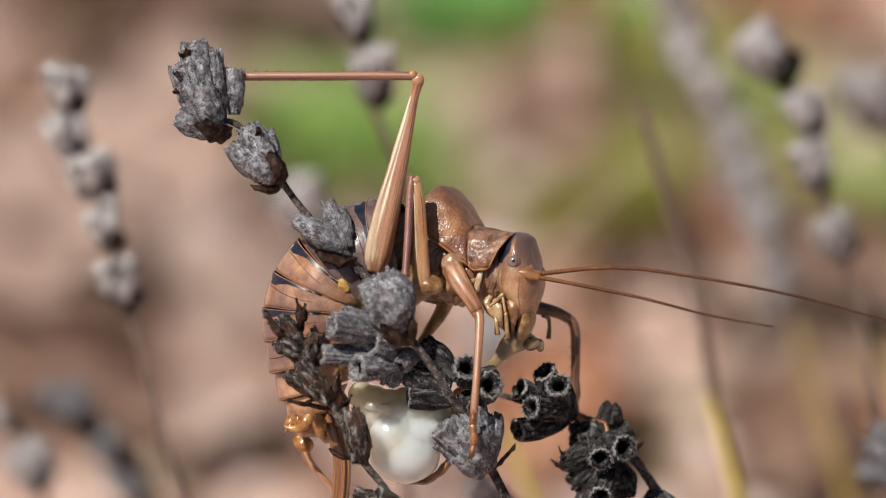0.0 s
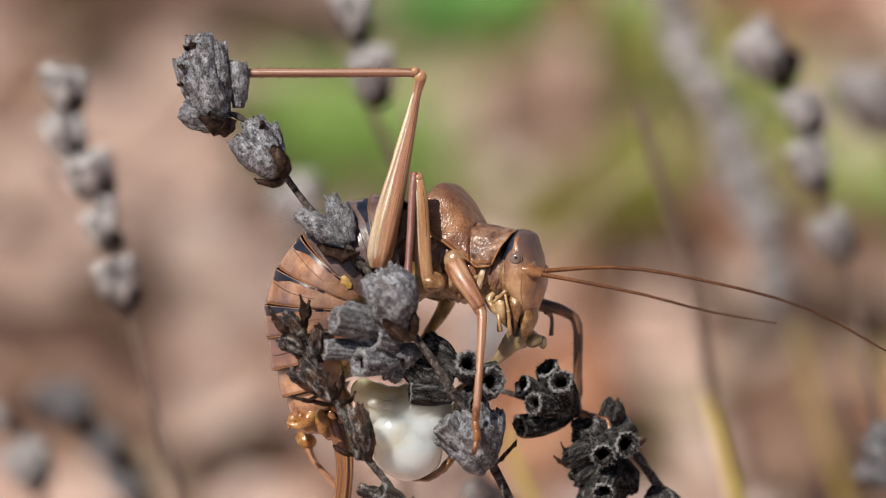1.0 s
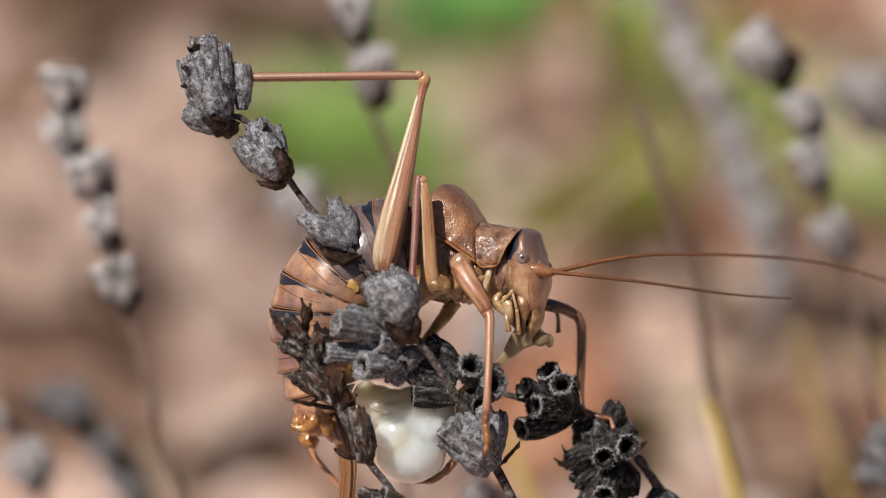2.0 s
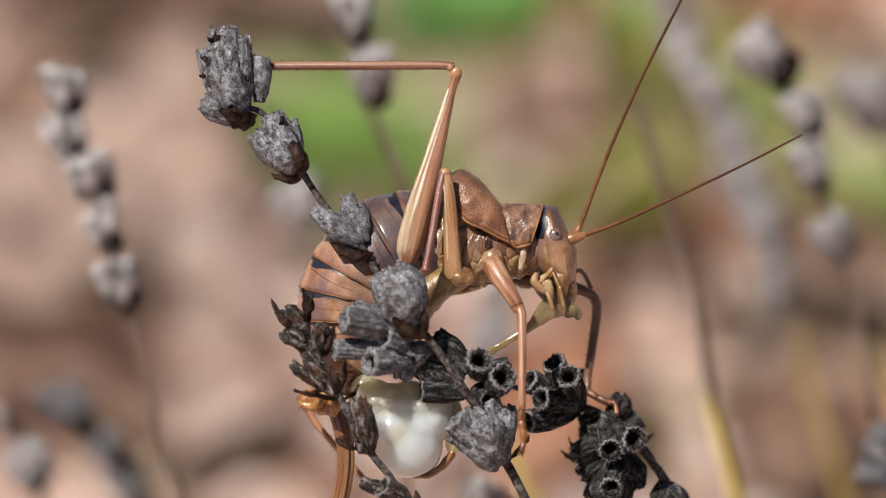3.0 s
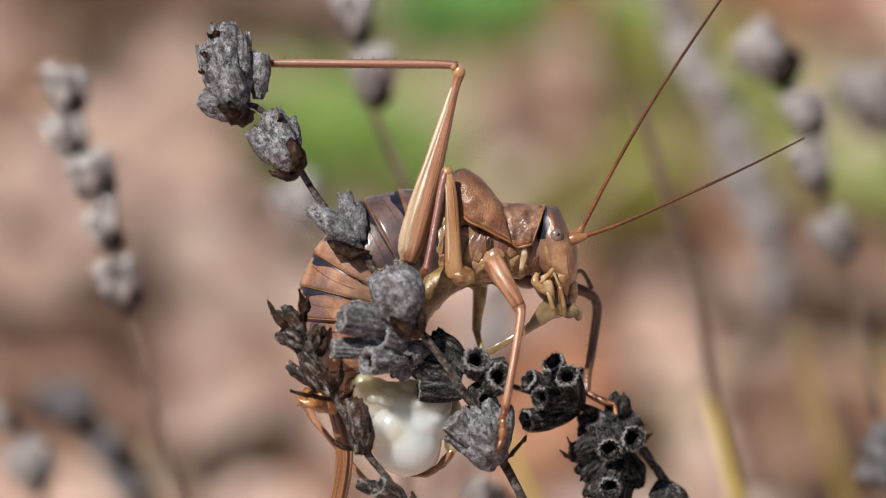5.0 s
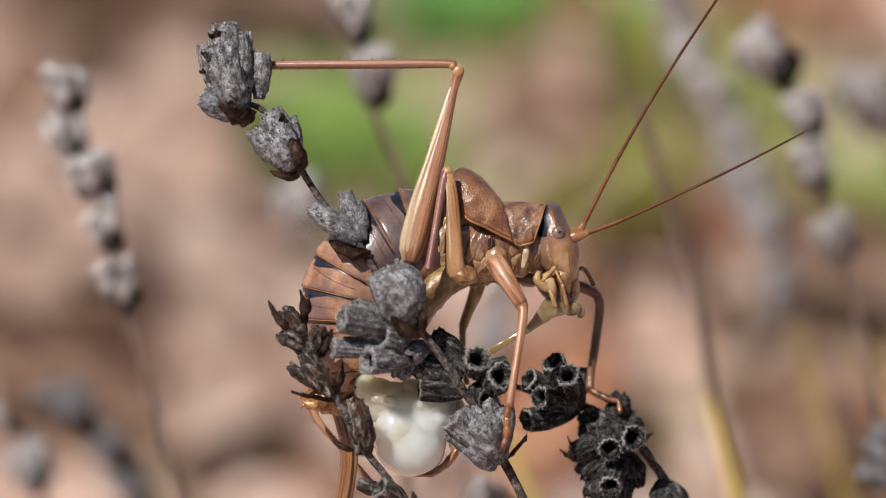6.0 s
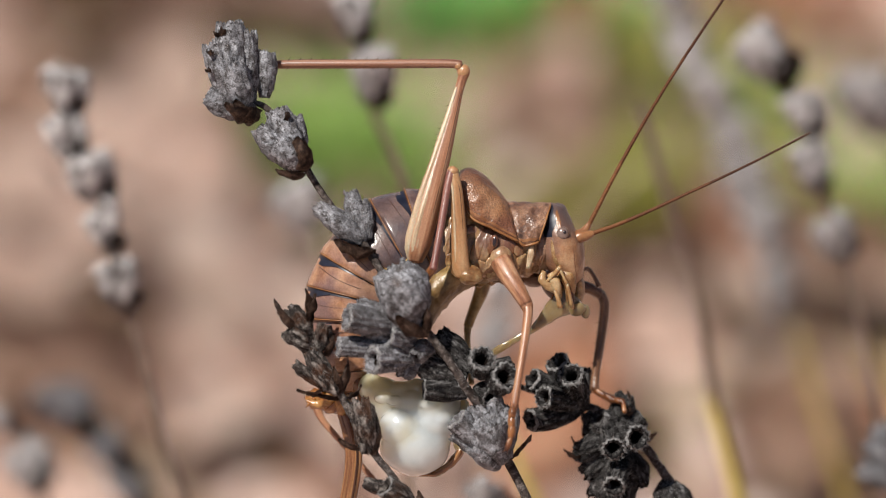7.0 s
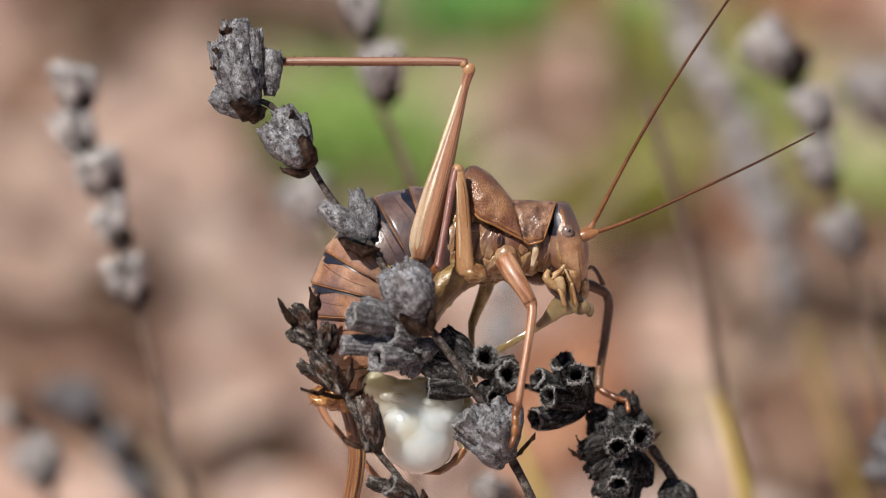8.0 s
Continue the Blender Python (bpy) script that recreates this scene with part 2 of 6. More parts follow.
GEL = material("white_gel", [(0.60, 0.635, 0.635), (0.68, 0.71, 0.705)], 300, 0.06, 0.22, 560, coat=1.0, sss=1.0, second=((0.64, 0.60, 0.46), 200, 0.54, 0.72), depth=0.006, fade=((0.57, 0.51, 0.33), -14.8, -12.0))
JELLY = material("clear_jelly", [(0.62, 0.50, 0.22), (0.76, 0.70, 0.48)], 300, 0.05, 0.4, 700, coat=1.0, sss=1.0, trans=0.2, depth=0.004)
STRAND = material("mucus_strand", [(0.34, 0.25, 0.12), (0.47, 0.37, 0.21)], 500, 0.08, 0.3, 900, coat=0.8, sss=0.4, depth=0.001, trans=0.45)
SOIL = material("dry_soil", [(0.30, 0.175, 0.13), (0.52, 0.355, 0.29), (0.72, 0.555, 0.49)], 24, 0.95, 0.6, 300,
                second=((0.25, 0.13, 0.075), 15, 0.62, 0.80), spec=0.15, span=(0.36, 0.62))
CLOD = material("clod", [(0.13, 0.07, 0.045), (0.44, 0.30, 0.245), (0.80, 0.665, 0.62)], 30, 0.95, 0.5, 300, spec=0.15, detail=1.0)
LEAF = material("dead_leaf", [(0.62, 0.43, 0.35), (0.84, 0.65, 0.56), (0.97, 0.83, 0.75)], 40, 0.75, 0.5, 400, per_object=0.22, spec=0.3)
LEAF_TAN = material("tan_leaf", [(0.32, 0.19, 0.14), (0.45, 0.29, 0.225), (0.58, 0.41, 0.335)], 40, 0.75, 0.5, 400, per_object=0.2, spec=0.3)
LEAF_DARK = material("dark_leaf", [(0.11, 0.048, 0.026), (0.21, 0.105, 0.062)], 40, 0.7, 0.5, 400, spec=0.3)
LEAF_RUST = material("rust_leaf", [(0.55, 0.27, 0.16), (0.74, 0.43, 0.29)], 40, 0.7, 0.5, 400, spec=0.3)
GRASS = material("green_grass", [(0.13, 0.43, 0.07), (0.26, 0.60, 0.15)], 60, 0.55, sss=0.0)
GRASS_DULL = material("dull_green_grass", [(0.19, 0.34, 0.06), (0.33, 0.47, 0.12)], 60, 0.55)
GRASS_OLIVE = material("olive_grass", [(0.32, 0.31, 0.06), (0.47, 0.43, 0.13)], 60, 0.6)
GRASS_YELLOW = material("yellow_green_grass", [(0.42, 0.46, 0.09), (0.60, 0.60, 0.17)], 60, 0.6)
STRAW = material("straw", [(0.44, 0.33, 0.08), (0.56, 0.44, 0.15)], 200, 0.6)
STRAW_PALE = material("pale_straw", [(0.42, 0.34, 0.22), (0.56, 0.47, 0.33)], 200, 0.6)


# ---------------------------------------------------------------- helpers of the builder
def finish(name, bm, mat, smooth=True):
    bmesh.ops.scale(bm, vec=(MM, MM, MM), verts=bm.verts)
    me = bpy.data.meshes.new(name)
    bm.to_mesh(me)
    bm.free()
    for m in (mat if isinstance(mat, (list, tuple)) else [mat]):
        me.materials.append(m)
    if smooth:
        me.polygons.foreach_set("use_smooth", [True] * len(me.polygons))
    return me


def part(name, bm, mat, parent, label="", smooth=True):
    """One mesh, drawn in millimetres, as a part of a thing."""
    ob = new(name, finish(name, bm, mat, smooth))
    ob.parent = parent
    return tagged(ob, label)


def thing(name, label, category, group="", m=None):
    ob = new(name)
    ob.empty_display_size = 0.005
    ob.matrix_world = S if m is None else m
    return tagged(ob, label, category, group)


def smooth_path(pts, steps=6):
    """Catmull-Rom through points of any dimension."""
    p = [np.array(q, float) for q in pts]
    p = [2 * p[0] - p[1]] + p + [2 * p[-1] - p[-2]]
    out = []
    for i in range(1, len(p) - 2):
        for k in range(steps):
            t = k / steps
            out.append(0.5 * (2 * p[i] + (p[i + 1] - p[i - 1]) * t + (2 * p[i - 1] - 5 * p[i] + 4 * p[i + 1] - p[i + 2]) * t * t
                              + (3 * p[i] - p[i - 1] - 3 * p[i + 1] + p[i + 2]) * t ** 3))
    out.append(p[-2])
    return out


def skin(bm, rings, uvs=None, closed=True, cap=True, mat=0):
    """Faces between rings of points."""
    lay = bm.loops.layers.uv.verify()
    vs = [[bm.verts.new(c) for c in r] for r in rings]
    n = len(vs[0])
    for i in range(len(vs) - 1):
        for j in range(n if closed else n - 1):
            k = (j + 1) % n
            f = bm.faces.new((vs[i][j], vs[i][k], vs[i + 1][k], vs[i + 1][j]))
            f.material_index = mat
            for lp, (u, v) in zip(f.loops, ((i, j), (i, j + 1), (i + 1, j + 1), (i + 1, j))):
                lp[lay].uv = (u / (len(vs) - 1), v / n)
    if cap and closed:
        for r, flip in ((vs[0], True), (vs[-1], False)):
            f = bm.faces.new(list(reversed(r)) if flip else r)
            f.material_index = mat
    return vs


def sweep(bm, pts, radii, n=12, flat=1.0, steps=5, ribs=0, rib=0.0, rough=0.0, seed=0, mat=0, side=(0, 1, 0)):
    """A tube along pts; radii in the picture's plane, flat times as deep across it."""
    q = smooth_path([(*p, r) for p, r in zip(pts, radii)], steps)
    c = [Vector(v[:3]) for v in q]
    rings = []
    for i, v in enumerate(q):
        t = (c[min(i + 1, len(c) - 1)] - c[max(i - 1, 0)]).normalized()
        b = Vector(side)
        b = (b - b.dot(t) * t)
        b = b.normalized() if b.length > 1e-3 else Vector((1, 0, 0))
        a = t.cross(b)
        ring = []
        for j in range(n):
            w = 2 * math.pi * j / n
            r = max(v[3], 0.004) * (1 + rib * math.cos(ribs * w))
            if rough:
                r *= 1 + rough * noise.noise(c[i] * 1.7 + Vector((math.cos(w) * 1.3, math.sin(w) * 1.3, seed)))
            ring.append(c[i] + a * (r * math.cos(w)) + b * (r * flat * math.sin(w)))
        rings.append(ring)
    skin(bm, rings, mat=mat)
    return bm


def tube(pts, radii, **kw):
    return sweep(bmesh.new(), pts, radii, **kw)


def ball(bm, centre, radii, seg=16, rings=10, turn=0.0, mat=0):
    r = bmesh.ops.create_uvsphere(bm, u_segments=seg, v_segments=rings, radius=1.0)
    m = Matrix.Translation(centre) @ Matrix.Rotation(radians(turn), 4, "Y") @ Matrix.Diagonal((*radii, 1))
    bmesh.ops.transform(bm, matrix=m, verts=r["verts"])
    for f in {f for v in r["verts"] for f in v.link_faces}:
        f.material_index = mat
    return bm


def fold(bm, amp, freq, seed=0.0, squash=(1, 1, 1)):
    """Soft folds and wrinkles pressed into a surface."""
    bm.normal_update()
    moved = []
    for v in bm.verts:
        p = Vector((v.co.x * squash[0], v.co.y * squash[1], v.co.z * squash[2])) * freq + Vector((seed, seed * 1.7, 0))
        k = 1 - 2.6 * abs(noise.noise(p)) + 0.5 * (0.5 - 2 * abs(noise.noise(p * 2.3)))
        moved.append(v.co + v.normal * (amp * (k - 0.3)))
    for v, co in zip(bm.verts, moved):
        v.co = co
    return bm


def spike(bm, base, tip, r, n=5, mat=0):
    base, tip = Vector(base), Vector(tip)
    t = (tip - base).normalized()
    a = t.orthogonal().normalized()
    b = t.cross(a)
    ring = [bm.verts.new(base + (a * math.cos(k * 2 * math.pi / n) + b * math.sin(k * 2 * math.pi / n)) * r) for k in range(n)]
    top = bm.verts.new(tip)
    for k in range(n):
        bm.faces.new((ring[k], ring[(k + 1) % n], top)).material_index = mat


# ---------------------------------------------------------------- ground
def ground():
    bm = bmesh.new()
    rings = []
    radii = [0.02 * 1.16 ** k for k in range(64)]
    for k, r in enumerate(radii):
        rings.append([Vector((math.cos(a) * r, 0.6 + math.sin(a) * r,
                              (0.005 * noise.noise(Vector((math.cos(a) * r * 14, math.sin(a) * r * 14, 3)))
                               + 0.003 * noise.noise(Vector((math.cos(a) * r * 50, math.sin(a) * r * 50, 7)))) if r < 3 else 0.0))
                      for a in (2 * math.pi * j / 96 for j in range(96))])
    vs = skin(bm, rings, cap=False)
    bm.faces.new(vs[0])
    bmesh.ops.recalc_face_normals(bm, faces=bm.faces[:])
    bmesh.ops.scale(bm, vec=(1000, 1000, 1000), verts=bm.verts)
    ob = new("ground", finish("ground", bm, SOIL))
    return tagged(ob, "bare pinkish brown soil under the plants", "ground", kind="structure")


ground()


def leaf_mesh(bm, m, length, width, curl, rnd):
    """A curled dead leaf with a midrib fold and a lobed edge."""
    rows, cols = 9, 4
    grid = []
    for i in range(rows):
        u = i / (rows - 1)
        w = width * (math.sin(math.pi * min(1, u * 1.05)) ** 0.7) * (1 + 0.22 * math.sin(u * 19 + rnd)) + 0.2
        grid.append([m @ Vector((w * (j / cols - 0.5), length * (u - 0.5),
                                 curl * (abs(j / cols - 0.5) * 2) ** 1.5 * width * 0.5 + curl * length * 0.25 * math.sin(u * 3 + rnd)))
                     for j in range(cols + 1)])
    skin(bm, grid, closed=False)


def dead_leaf(x, y, size, turn, tip, rust=False, z=4.0):
    mat = (LEAF, LEAF_RUST, LEAF_DARK, LEAF_TAN)[int(rust)]
    ob = thing("dead_leaf", ("curled pale dry leaf lying on the soil", "curled rust brown dead leaf on the soil", "dark brown rotting leaf on the soil", "dull tan dry leaf lying on the soil")[int(rust)], "leaf", "fallen leaves",
               pose(x, y, z * MM + size * 0.0002, tip, 0, turn))
    bm = bmesh.new()
    leaf_mesh(bm, Matrix.Identity(4), size, size * 0.62, 0.3, turn)
    bmesh.ops.solidify(bm, geom=bm.faces[:], thickness=0.35)
    part("blade", bm, mat, ob)
    u = [k / 8 for k in range(-1, 9)]
    part("midrib", tube([(0, size * (v - 0.5), 0.3 * size * 0.25 * math.sin(v * 3 + turn) + 0.3) for v in u], [0.9 - 0.6 * max(0, v) for v in u], n=6, steps=2), STRAW_PALE, ob)
    return ob


def crumbs():
    """Small clods and bits of stone on the soil."""
    rnd = random.Random(5)
    bm = bmesh.new()
    for _ in range(1500):
        x, y = rnd.uniform(-260, 260), rnd.uniform(350, 1250)
        r = rnd.choice((2, 3, 4, 5, 7, 9, 12)) * rnd.uniform(0.6, 1.2)
        made = bmesh.ops.create_icosphere(bm, subdivisions=1, radius=1.0)["verts"]
        c = Vector((x, y, r * 0.3))
        for v in made:
            d = v.co.copy()
            k = r * (1 + 0.35 * noise.noise(d * 1.3 + c))
            v.co = c + Vector((d.x * k, d.y * k, d.z * k * 0.6))
    ob = new("soil_crumbs", finish("soil_crumbs", bm, CLOD, smooth=False))
    return tagged(ob, "small pinkish and brown clods scattered on the soil", "soil", kind="stuff")


def litter():
    """Broken dry stems and straws on the soil."""
    rnd = random.Random(8)
    for name, mat, count, label in (("straw_litter", STRAW_PALE, 70, "pale broken straws scattered on the soil"), ("twig_litter", STEM_FAR, 70, "brown broken twigs scattered on the soil")):
        bm = bmesh.new()
        for _ in range(count):
            x, y, a = rnd.uniform(-260, 260), rnd.uniform(350, 1250), rnd.uniform(0, 6.283)
            n, r = rnd.uniform(10, 45), rnd.uniform(0.5, 1.6)
            d = Vector((math.cos(a), math.sin(a), rnd.uniform(-0.1, 0.2)))
            c = Vector((x, y, 4 + 8 * rnd.random()))
            sweep(bm, [c - d * n, c + Vector((0, 0, rnd.uniform(0, 3))), c + d * n], [r, r, r * 0.6], n=6, steps=2)
        tagged(new(name, finish(name, bm, mat)), label, "litter", kind="stuff")


crumbs()
litter()
dead_leaf(-0.037, 0.474, 45, 20, 8)
dead_leaf(-0.084, 0.560, 62, 45, 28)
dead_leaf(-0.074, 0.588, 62, -15, 30, 0, 8.0)
dead_leaf(-0.078, 0.690, 56, 15, 6, 3)
dead_leaf(-0.102, 0.665, 56, 70, 6, 3)
dead_leaf(0.072, 0.530, 46, 30, 6, 3)
dead_leaf(-0.072, 0.463, 40, 30, 6, 2, 8.0)
dead_leaf(-0.092, 0.436, 50, 60, 6, 3)
dead_leaf(-0.056, 0.428, 46, 10, 12)
dead_leaf(-0.044, 0.420, 50, -30, 14)
dead_leaf(-0.066, 0.548, 55, -35, 26)
dead_leaf(-0.105, 0.530, 60, 20, 28)
dead_leaf(-0.104, 0.655, 46, 50, 6, 2, 12.0)
dead_leaf(-0.051, 0.526, 50, -30, 8)
dead_leaf(0.026, 0.589, 45, 30, 8, 3)
dead_leaf(-0.097, 0.553, 55, 60, 12)
dead_leaf(-0.068, 0.530, 60, -40, 15)
dead_leaf(-0.109, 0.601, 55, 10, 20, 3)
dead_leaf(-0.099, 0.481, 60, 80, 10)
dead_leaf(-0.053, 0.474, 60, 30, 15)
dead_leaf(-0.081, 0.455, 45, -30, 20, 3)
dead_leaf(-0.048, 0.505, 52, 40, 14)
dead_leaf(-0.086, 0.508, 56, -30, 14)
dead_leaf(-0.066, 0.500, 50, 80, 16, 0, 8.0)
dead_leaf(-0.112, 0.505, 50, 10, 14)
dead_leaf(-0.085, 0.722, 66, 40, 6, 3)
dead_leaf(-0.052, 0.690, 56, 70, 6, 3)
dead_leaf(-0.084, 0.655, 50, -20, 6, 3)
dead_leaf(0.048, 0.484, 44, 10, 4, 2, 7.0)
dead_leaf(0.053, 0.498, 38, -20, 4, 2, 7.0)
dead_leaf(0.052, 0.484, 32, 40, 4, 2, 6.0)
dead_leaf(-0.042, 0.437, 50, 60, 10)
dead_leaf(0.033, 0.614, 45, 15, 8, 3)
dead_leaf(0.017, 0.597, 35, -50, 12)
dead_leaf(0.067, 0.601, 40, 60, 10, 3)
dead_leaf(-0.020, 0.413, 55, 35, 10)
dead_leaf(0.095, 0.481, 60, 45, 10, 3)
dead_leaf(0.075, 0.408, 55, -10, 15, 3)
dead_leaf(-0.067, 0.411, 55, 80, 12, 3)
dead_leaf(0.086, 0.413, 50, 40, 8, 1)
dead_leaf(-0.079, 0.425, 40, 10, 8, 1)
dead_leaf(0.023, 0.411, 55, -20, 10, 1)
dead_leaf(0.116, 0.699, 40, 20, 10, 1)
dead_leaf(0.050, 0.448, 46, 10, 8)
dead_leaf(0.066, 0.482, 44, 70, 8)
dead_leaf(0.066, 0.514, 44, 10, 6, 1)
dead_leaf(0.092, 0.725, 60, 30, 15, 1)
dead_leaf(0.043, 0.478, 42, 60, 10, 1)
dead_leaf(0.030, 0.634, 40, -20, 10)
dead_leaf(0.090, 0.501, 45, -50, 12, 1)
dead_leaf(-0.051, 0.725, 40, 70, 8, 2, 16.0)
dead_leaf(0.049, 0.514, 26, 30, 4, 2, 5.0)
dead_leaf(-0.114, 0.735, 46, 28, 8, 2, 16.0)
dead_leaf(-0.098, 0.705, 30, 60, 8, 2, 12.0)
dead_leaf(0.037, 0.679, 30, 0, 8, 1, 16.0)
dead_leaf(0.045, 0.500, 30, 50, 4, 2, 6.0)


def tuft(name, x, y, n, height, spread, mat, label, seed):
    rnd = random.Random(seed)
    bm = bmesh.new()
    for k in range(n):
        a, r = rnd.uniform(0, 6.28), spread * rnd.random() ** 0.7
        b = Vector((r * math.cos(a), r * math.sin(a), 0))
        lean = Vector((math.cos(a + rnd.uniform(-1, 1)), math.sin(a + rnd.uniform(-1, 1)), 0)) * height * rnd.uniform(0.1, 0.7)
        h = height * rnd.uniform(0.5, 1)
        side = Vector((-math.sin(a), math.cos(a), 0)) * rnd.uniform(0.8, 1.8)
        rings = []
        for i in range(5):
            u = i / 4
            p = b + lean * u * u + Vector((0, 0, h * u))
            w = side * (1 - u) ** 0.6 + side * 0.03
            rings.append([p - w, p + Vector((0, 0, 0.3)) , p + w])
        skin(bm, rings, closed=False)
    ob = new(name, finish(name, bm, mat))
    ob.matrix_world = pose(x, y, 0)
    return tagged(ob, label, "grass", kind="stuff")


tuft("grass_tuft", 0.013, 0.714, 420, 18, 34, GRASS, "low green grass tuft on the soil", 1)
tuft("grass_tuft", 0.036, 0.719, 300, 16, 32, GRASS, "low green grass tuft on the soil", 8)
tuft("grass_tuft", -0.025, 0.614, 230, 18, 34, GRASS_DULL, "low dull green grass tuft on the soil", 2)
tuft("grass_tuft", -0.027, 0.568, 220, 18, 30, GRASS_DULL, "low dull green grass tuft on the soil", 17)
tuft("grass_tuft", -0.036, 0.590, 260, 18, 26, GRASS_DULL, "low dull green grass tuft on the soil", 18)
tuft("grass_tuft", -0.050, 0.601, 140, 14, 28, GRASS_OLIVE, "sparse olive grass tuft on the soil", 3)
tuft("grass_tuft", 0.092, 0.545, 110, 18, 34, GRASS_OLIVE, "sparse olive grass tuft on the soil", 4)
tuft("grass_tuft", 0.054, 0.422, 70, 12, 18, GRASS_DULL, "sparse low green grass on the soil", 5)
tuft("grass_tuft", 0.038, 0.668, 110, 18, 30, GRASS_OLIVE, "sparse olive grass tuft on the soil", 21)
tuft("grass_tuft", 0.030, 0.564, 190, 12, 26, GRASS_OLIVE, "sparse olive grass tuft on the soil", 24)
tuft("grass_tuft", 0.035, 0.592, 170, 14, 30, GRASS_OLIVE, "sparse olive grass tuft on the soil", 22)
tuft("grass_tuft", 0.068, 0.595, 260, 16, 26, GRASS_YELLOW, "yellow green grass tuft on the soil", 23)
tuft("grass_tuft", 0.067, 0.655, 240, 20, 34, GRASS_OLIVE, "sparse olive grass tuft on the soil", 6)
tuft("grass_tuft", 0.079, 0.623, 200, 18, 34, GRASS_DULL, "low dull green grass tuft on the soil", 9)
tuft("grass_tuft", 0.086, 0.425, 60, 20, 34, STRAW, "yellow dry grass tuft on the soil", 10)
tuft("grass_tuft", 0.059, 0.574, 240, 14, 24, GRASS_YELLOW, "low yellow green grass tuft on the soil", 11)
tuft("grass_tuft", -0.042, 0.612, 220, 18, 26, GRASS_DULL, "low dull green grass tuft on the soil", 14)
tuft("grass_tuft", 0.108, 0.560, 220, 18, 30, GRASS_DULL, "low green grass tuft on the soil", 12)
tuft("grass_tuft", -0.052, 0.424, 80, 10, 24, STRAW_PALE, "pale dry grass tuft on the soil", 25)
tuft("grass_tuft", -0.075, 0.665, 130, 14, 40, GRASS_OLIVE, "sparse olive grass tuft on the soil", 13)


# ---------------------------------------------------------------- lavender
def calyx_mesh(length, r, opened, seed, n=52, rows=20, hairs=200, teeth=True, crumple=0.0):
    """A ribbed, hairy dry calyx along +z from the origin, with a torn or a round hollow mouth."""
    rnd = random.Random(seed)
    bm = bmesh.new()
    rings = []
    cut = [rnd.uniform(-1, 1) for _ in range(n)]
    for i in range(rows + 1):
        u = i / rows
        prof = (0.5 + 0.5 * math.sin(min(1, u * 1.6) * math.pi / 2)) if opened else (0.45 + 0.6 * math.sin(min(1, u * 1.5) * math.pi / 2)) * (1 - 0.35 * u ** 4)
        bend = 0.25 * r * math.sin(u * 2.6 + seed)
        ring = []
        for j in range(n):
            w = 2 * math.pi * j / n
            cw, sw = math.cos(w), math.sin(w)
            k = r * prof * (1 + (0.075 if opened else 0.035) * math.cos(13 * w + 0.8 * math.sin(u * 4 + seed)) * (0.4 + u * 0.6)
                            + (0.10 if opened else 0.16 if length < 6 else 0.22) * noise.noise(Vector((cw * 1.4, sw * 1.4, u * 2.4 + seed * 5.1)))
                            + (0.045 if opened else 0.08 if length < 6 else 0.12) * noise.noise(Vector((cw * 3.4, sw * 3.4, u * (4 if opened else 7) + seed * 3.7)))
                            + 0.04 * noise.noise(Vector((cw * 10, sw * 10, u * (7 if opened else 15) + seed * 2.7))))
            z = length * u
            if i >= rows - 2:
                z += length * (0.012 * math.cos(5 * w + seed) + (0.015 if opened else 0.04) * cut[j]) * (i - rows + 3) / 3
            ring.append(Vector((k * cw + bend, k * sw, z)))
        rings.append(ring)
    top = rings[-1]
    mid = sum(top, Vector()) / n
    for f, dz in ((0.84, 0.035), (0.60, 0.01), (0.50, -0.12), (0.42, -0.35), (0.3, -0.5)) if opened else ((0.75, -0.03), (0.5, -0.12), (0.25, -0.16)):
        rings.append([mid + (v - mid) * f + Vector((0, 0, dz * length)) for v in top])
    vs = skin(bm, rings)
    if crumple:
        fold(bm, crumple, 1.1, seed * 0.7, (1, 1, 0.7))
        rings = [[v.co.copy() for v in ring] for ring in vs]
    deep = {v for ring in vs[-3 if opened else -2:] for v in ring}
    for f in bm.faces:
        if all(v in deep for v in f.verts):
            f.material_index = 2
    if opened:
        lip = {v for ring in vs[rows:rows + 2] for v in ring}
        for f in bm.faces:
            if all(v in lip for v in f.verts):
                f.material_index = 3
    for k in range(hairs):
        i, j = min(rows - 1, int(rnd.uniform(1, rows + 2))), rnd.randrange(n)
        p = rings[i][j].lerp(rings[i + 1][(j + 1) % n], rnd.random())
        out = Vector((p.x, p.y, 0)).normalized() * 0.8 + Vector((rnd.uniform(-.7, .7), rnd.uniform(-.7, .7), rnd.uniform(-0.3, 1.2)))
        s = Vector((-p.y, p.x, 0)).normalized() * 0.012
        f = bm.faces.new([bm.verts.new(p - s), bm.verts.new(p + s), bm.verts.new(p + out * rnd.uniform(0.06, 0.3))])
        f.material_index = 1
    if opened:                                    # woolly rim
        for k in range(hairs // 2):
            j = rnd.randrange(n)
            p = rings[rows][j].lerp(rings[rows][(j + 1) % n], rnd.random())
            out = Vector((p.x - mid.x, p.y - mid.y, 0)).normalized() * rnd.uniform(-0.3, 0.9) + Vector((rnd.uniform(-.5, .5), rnd.uniform(-.5, .5), rnd.uniform(0.1, 1.0)))
            w = Vector((-p.y, p.x, 0)).normalized() * 0.014
            bm.faces.new([bm.verts.new(p - w), bm.verts.new(p + w), bm.verts.new(p + out * rnd.uniform(0.08, 0.28))]).material_index = 1
    if teeth and not opened:
        for k in range(5):
            a = 2 * math.pi * (k + rnd.random() * 0.5) / 5
            p = rings[rows][int(a / 6.2832 * n) % n]
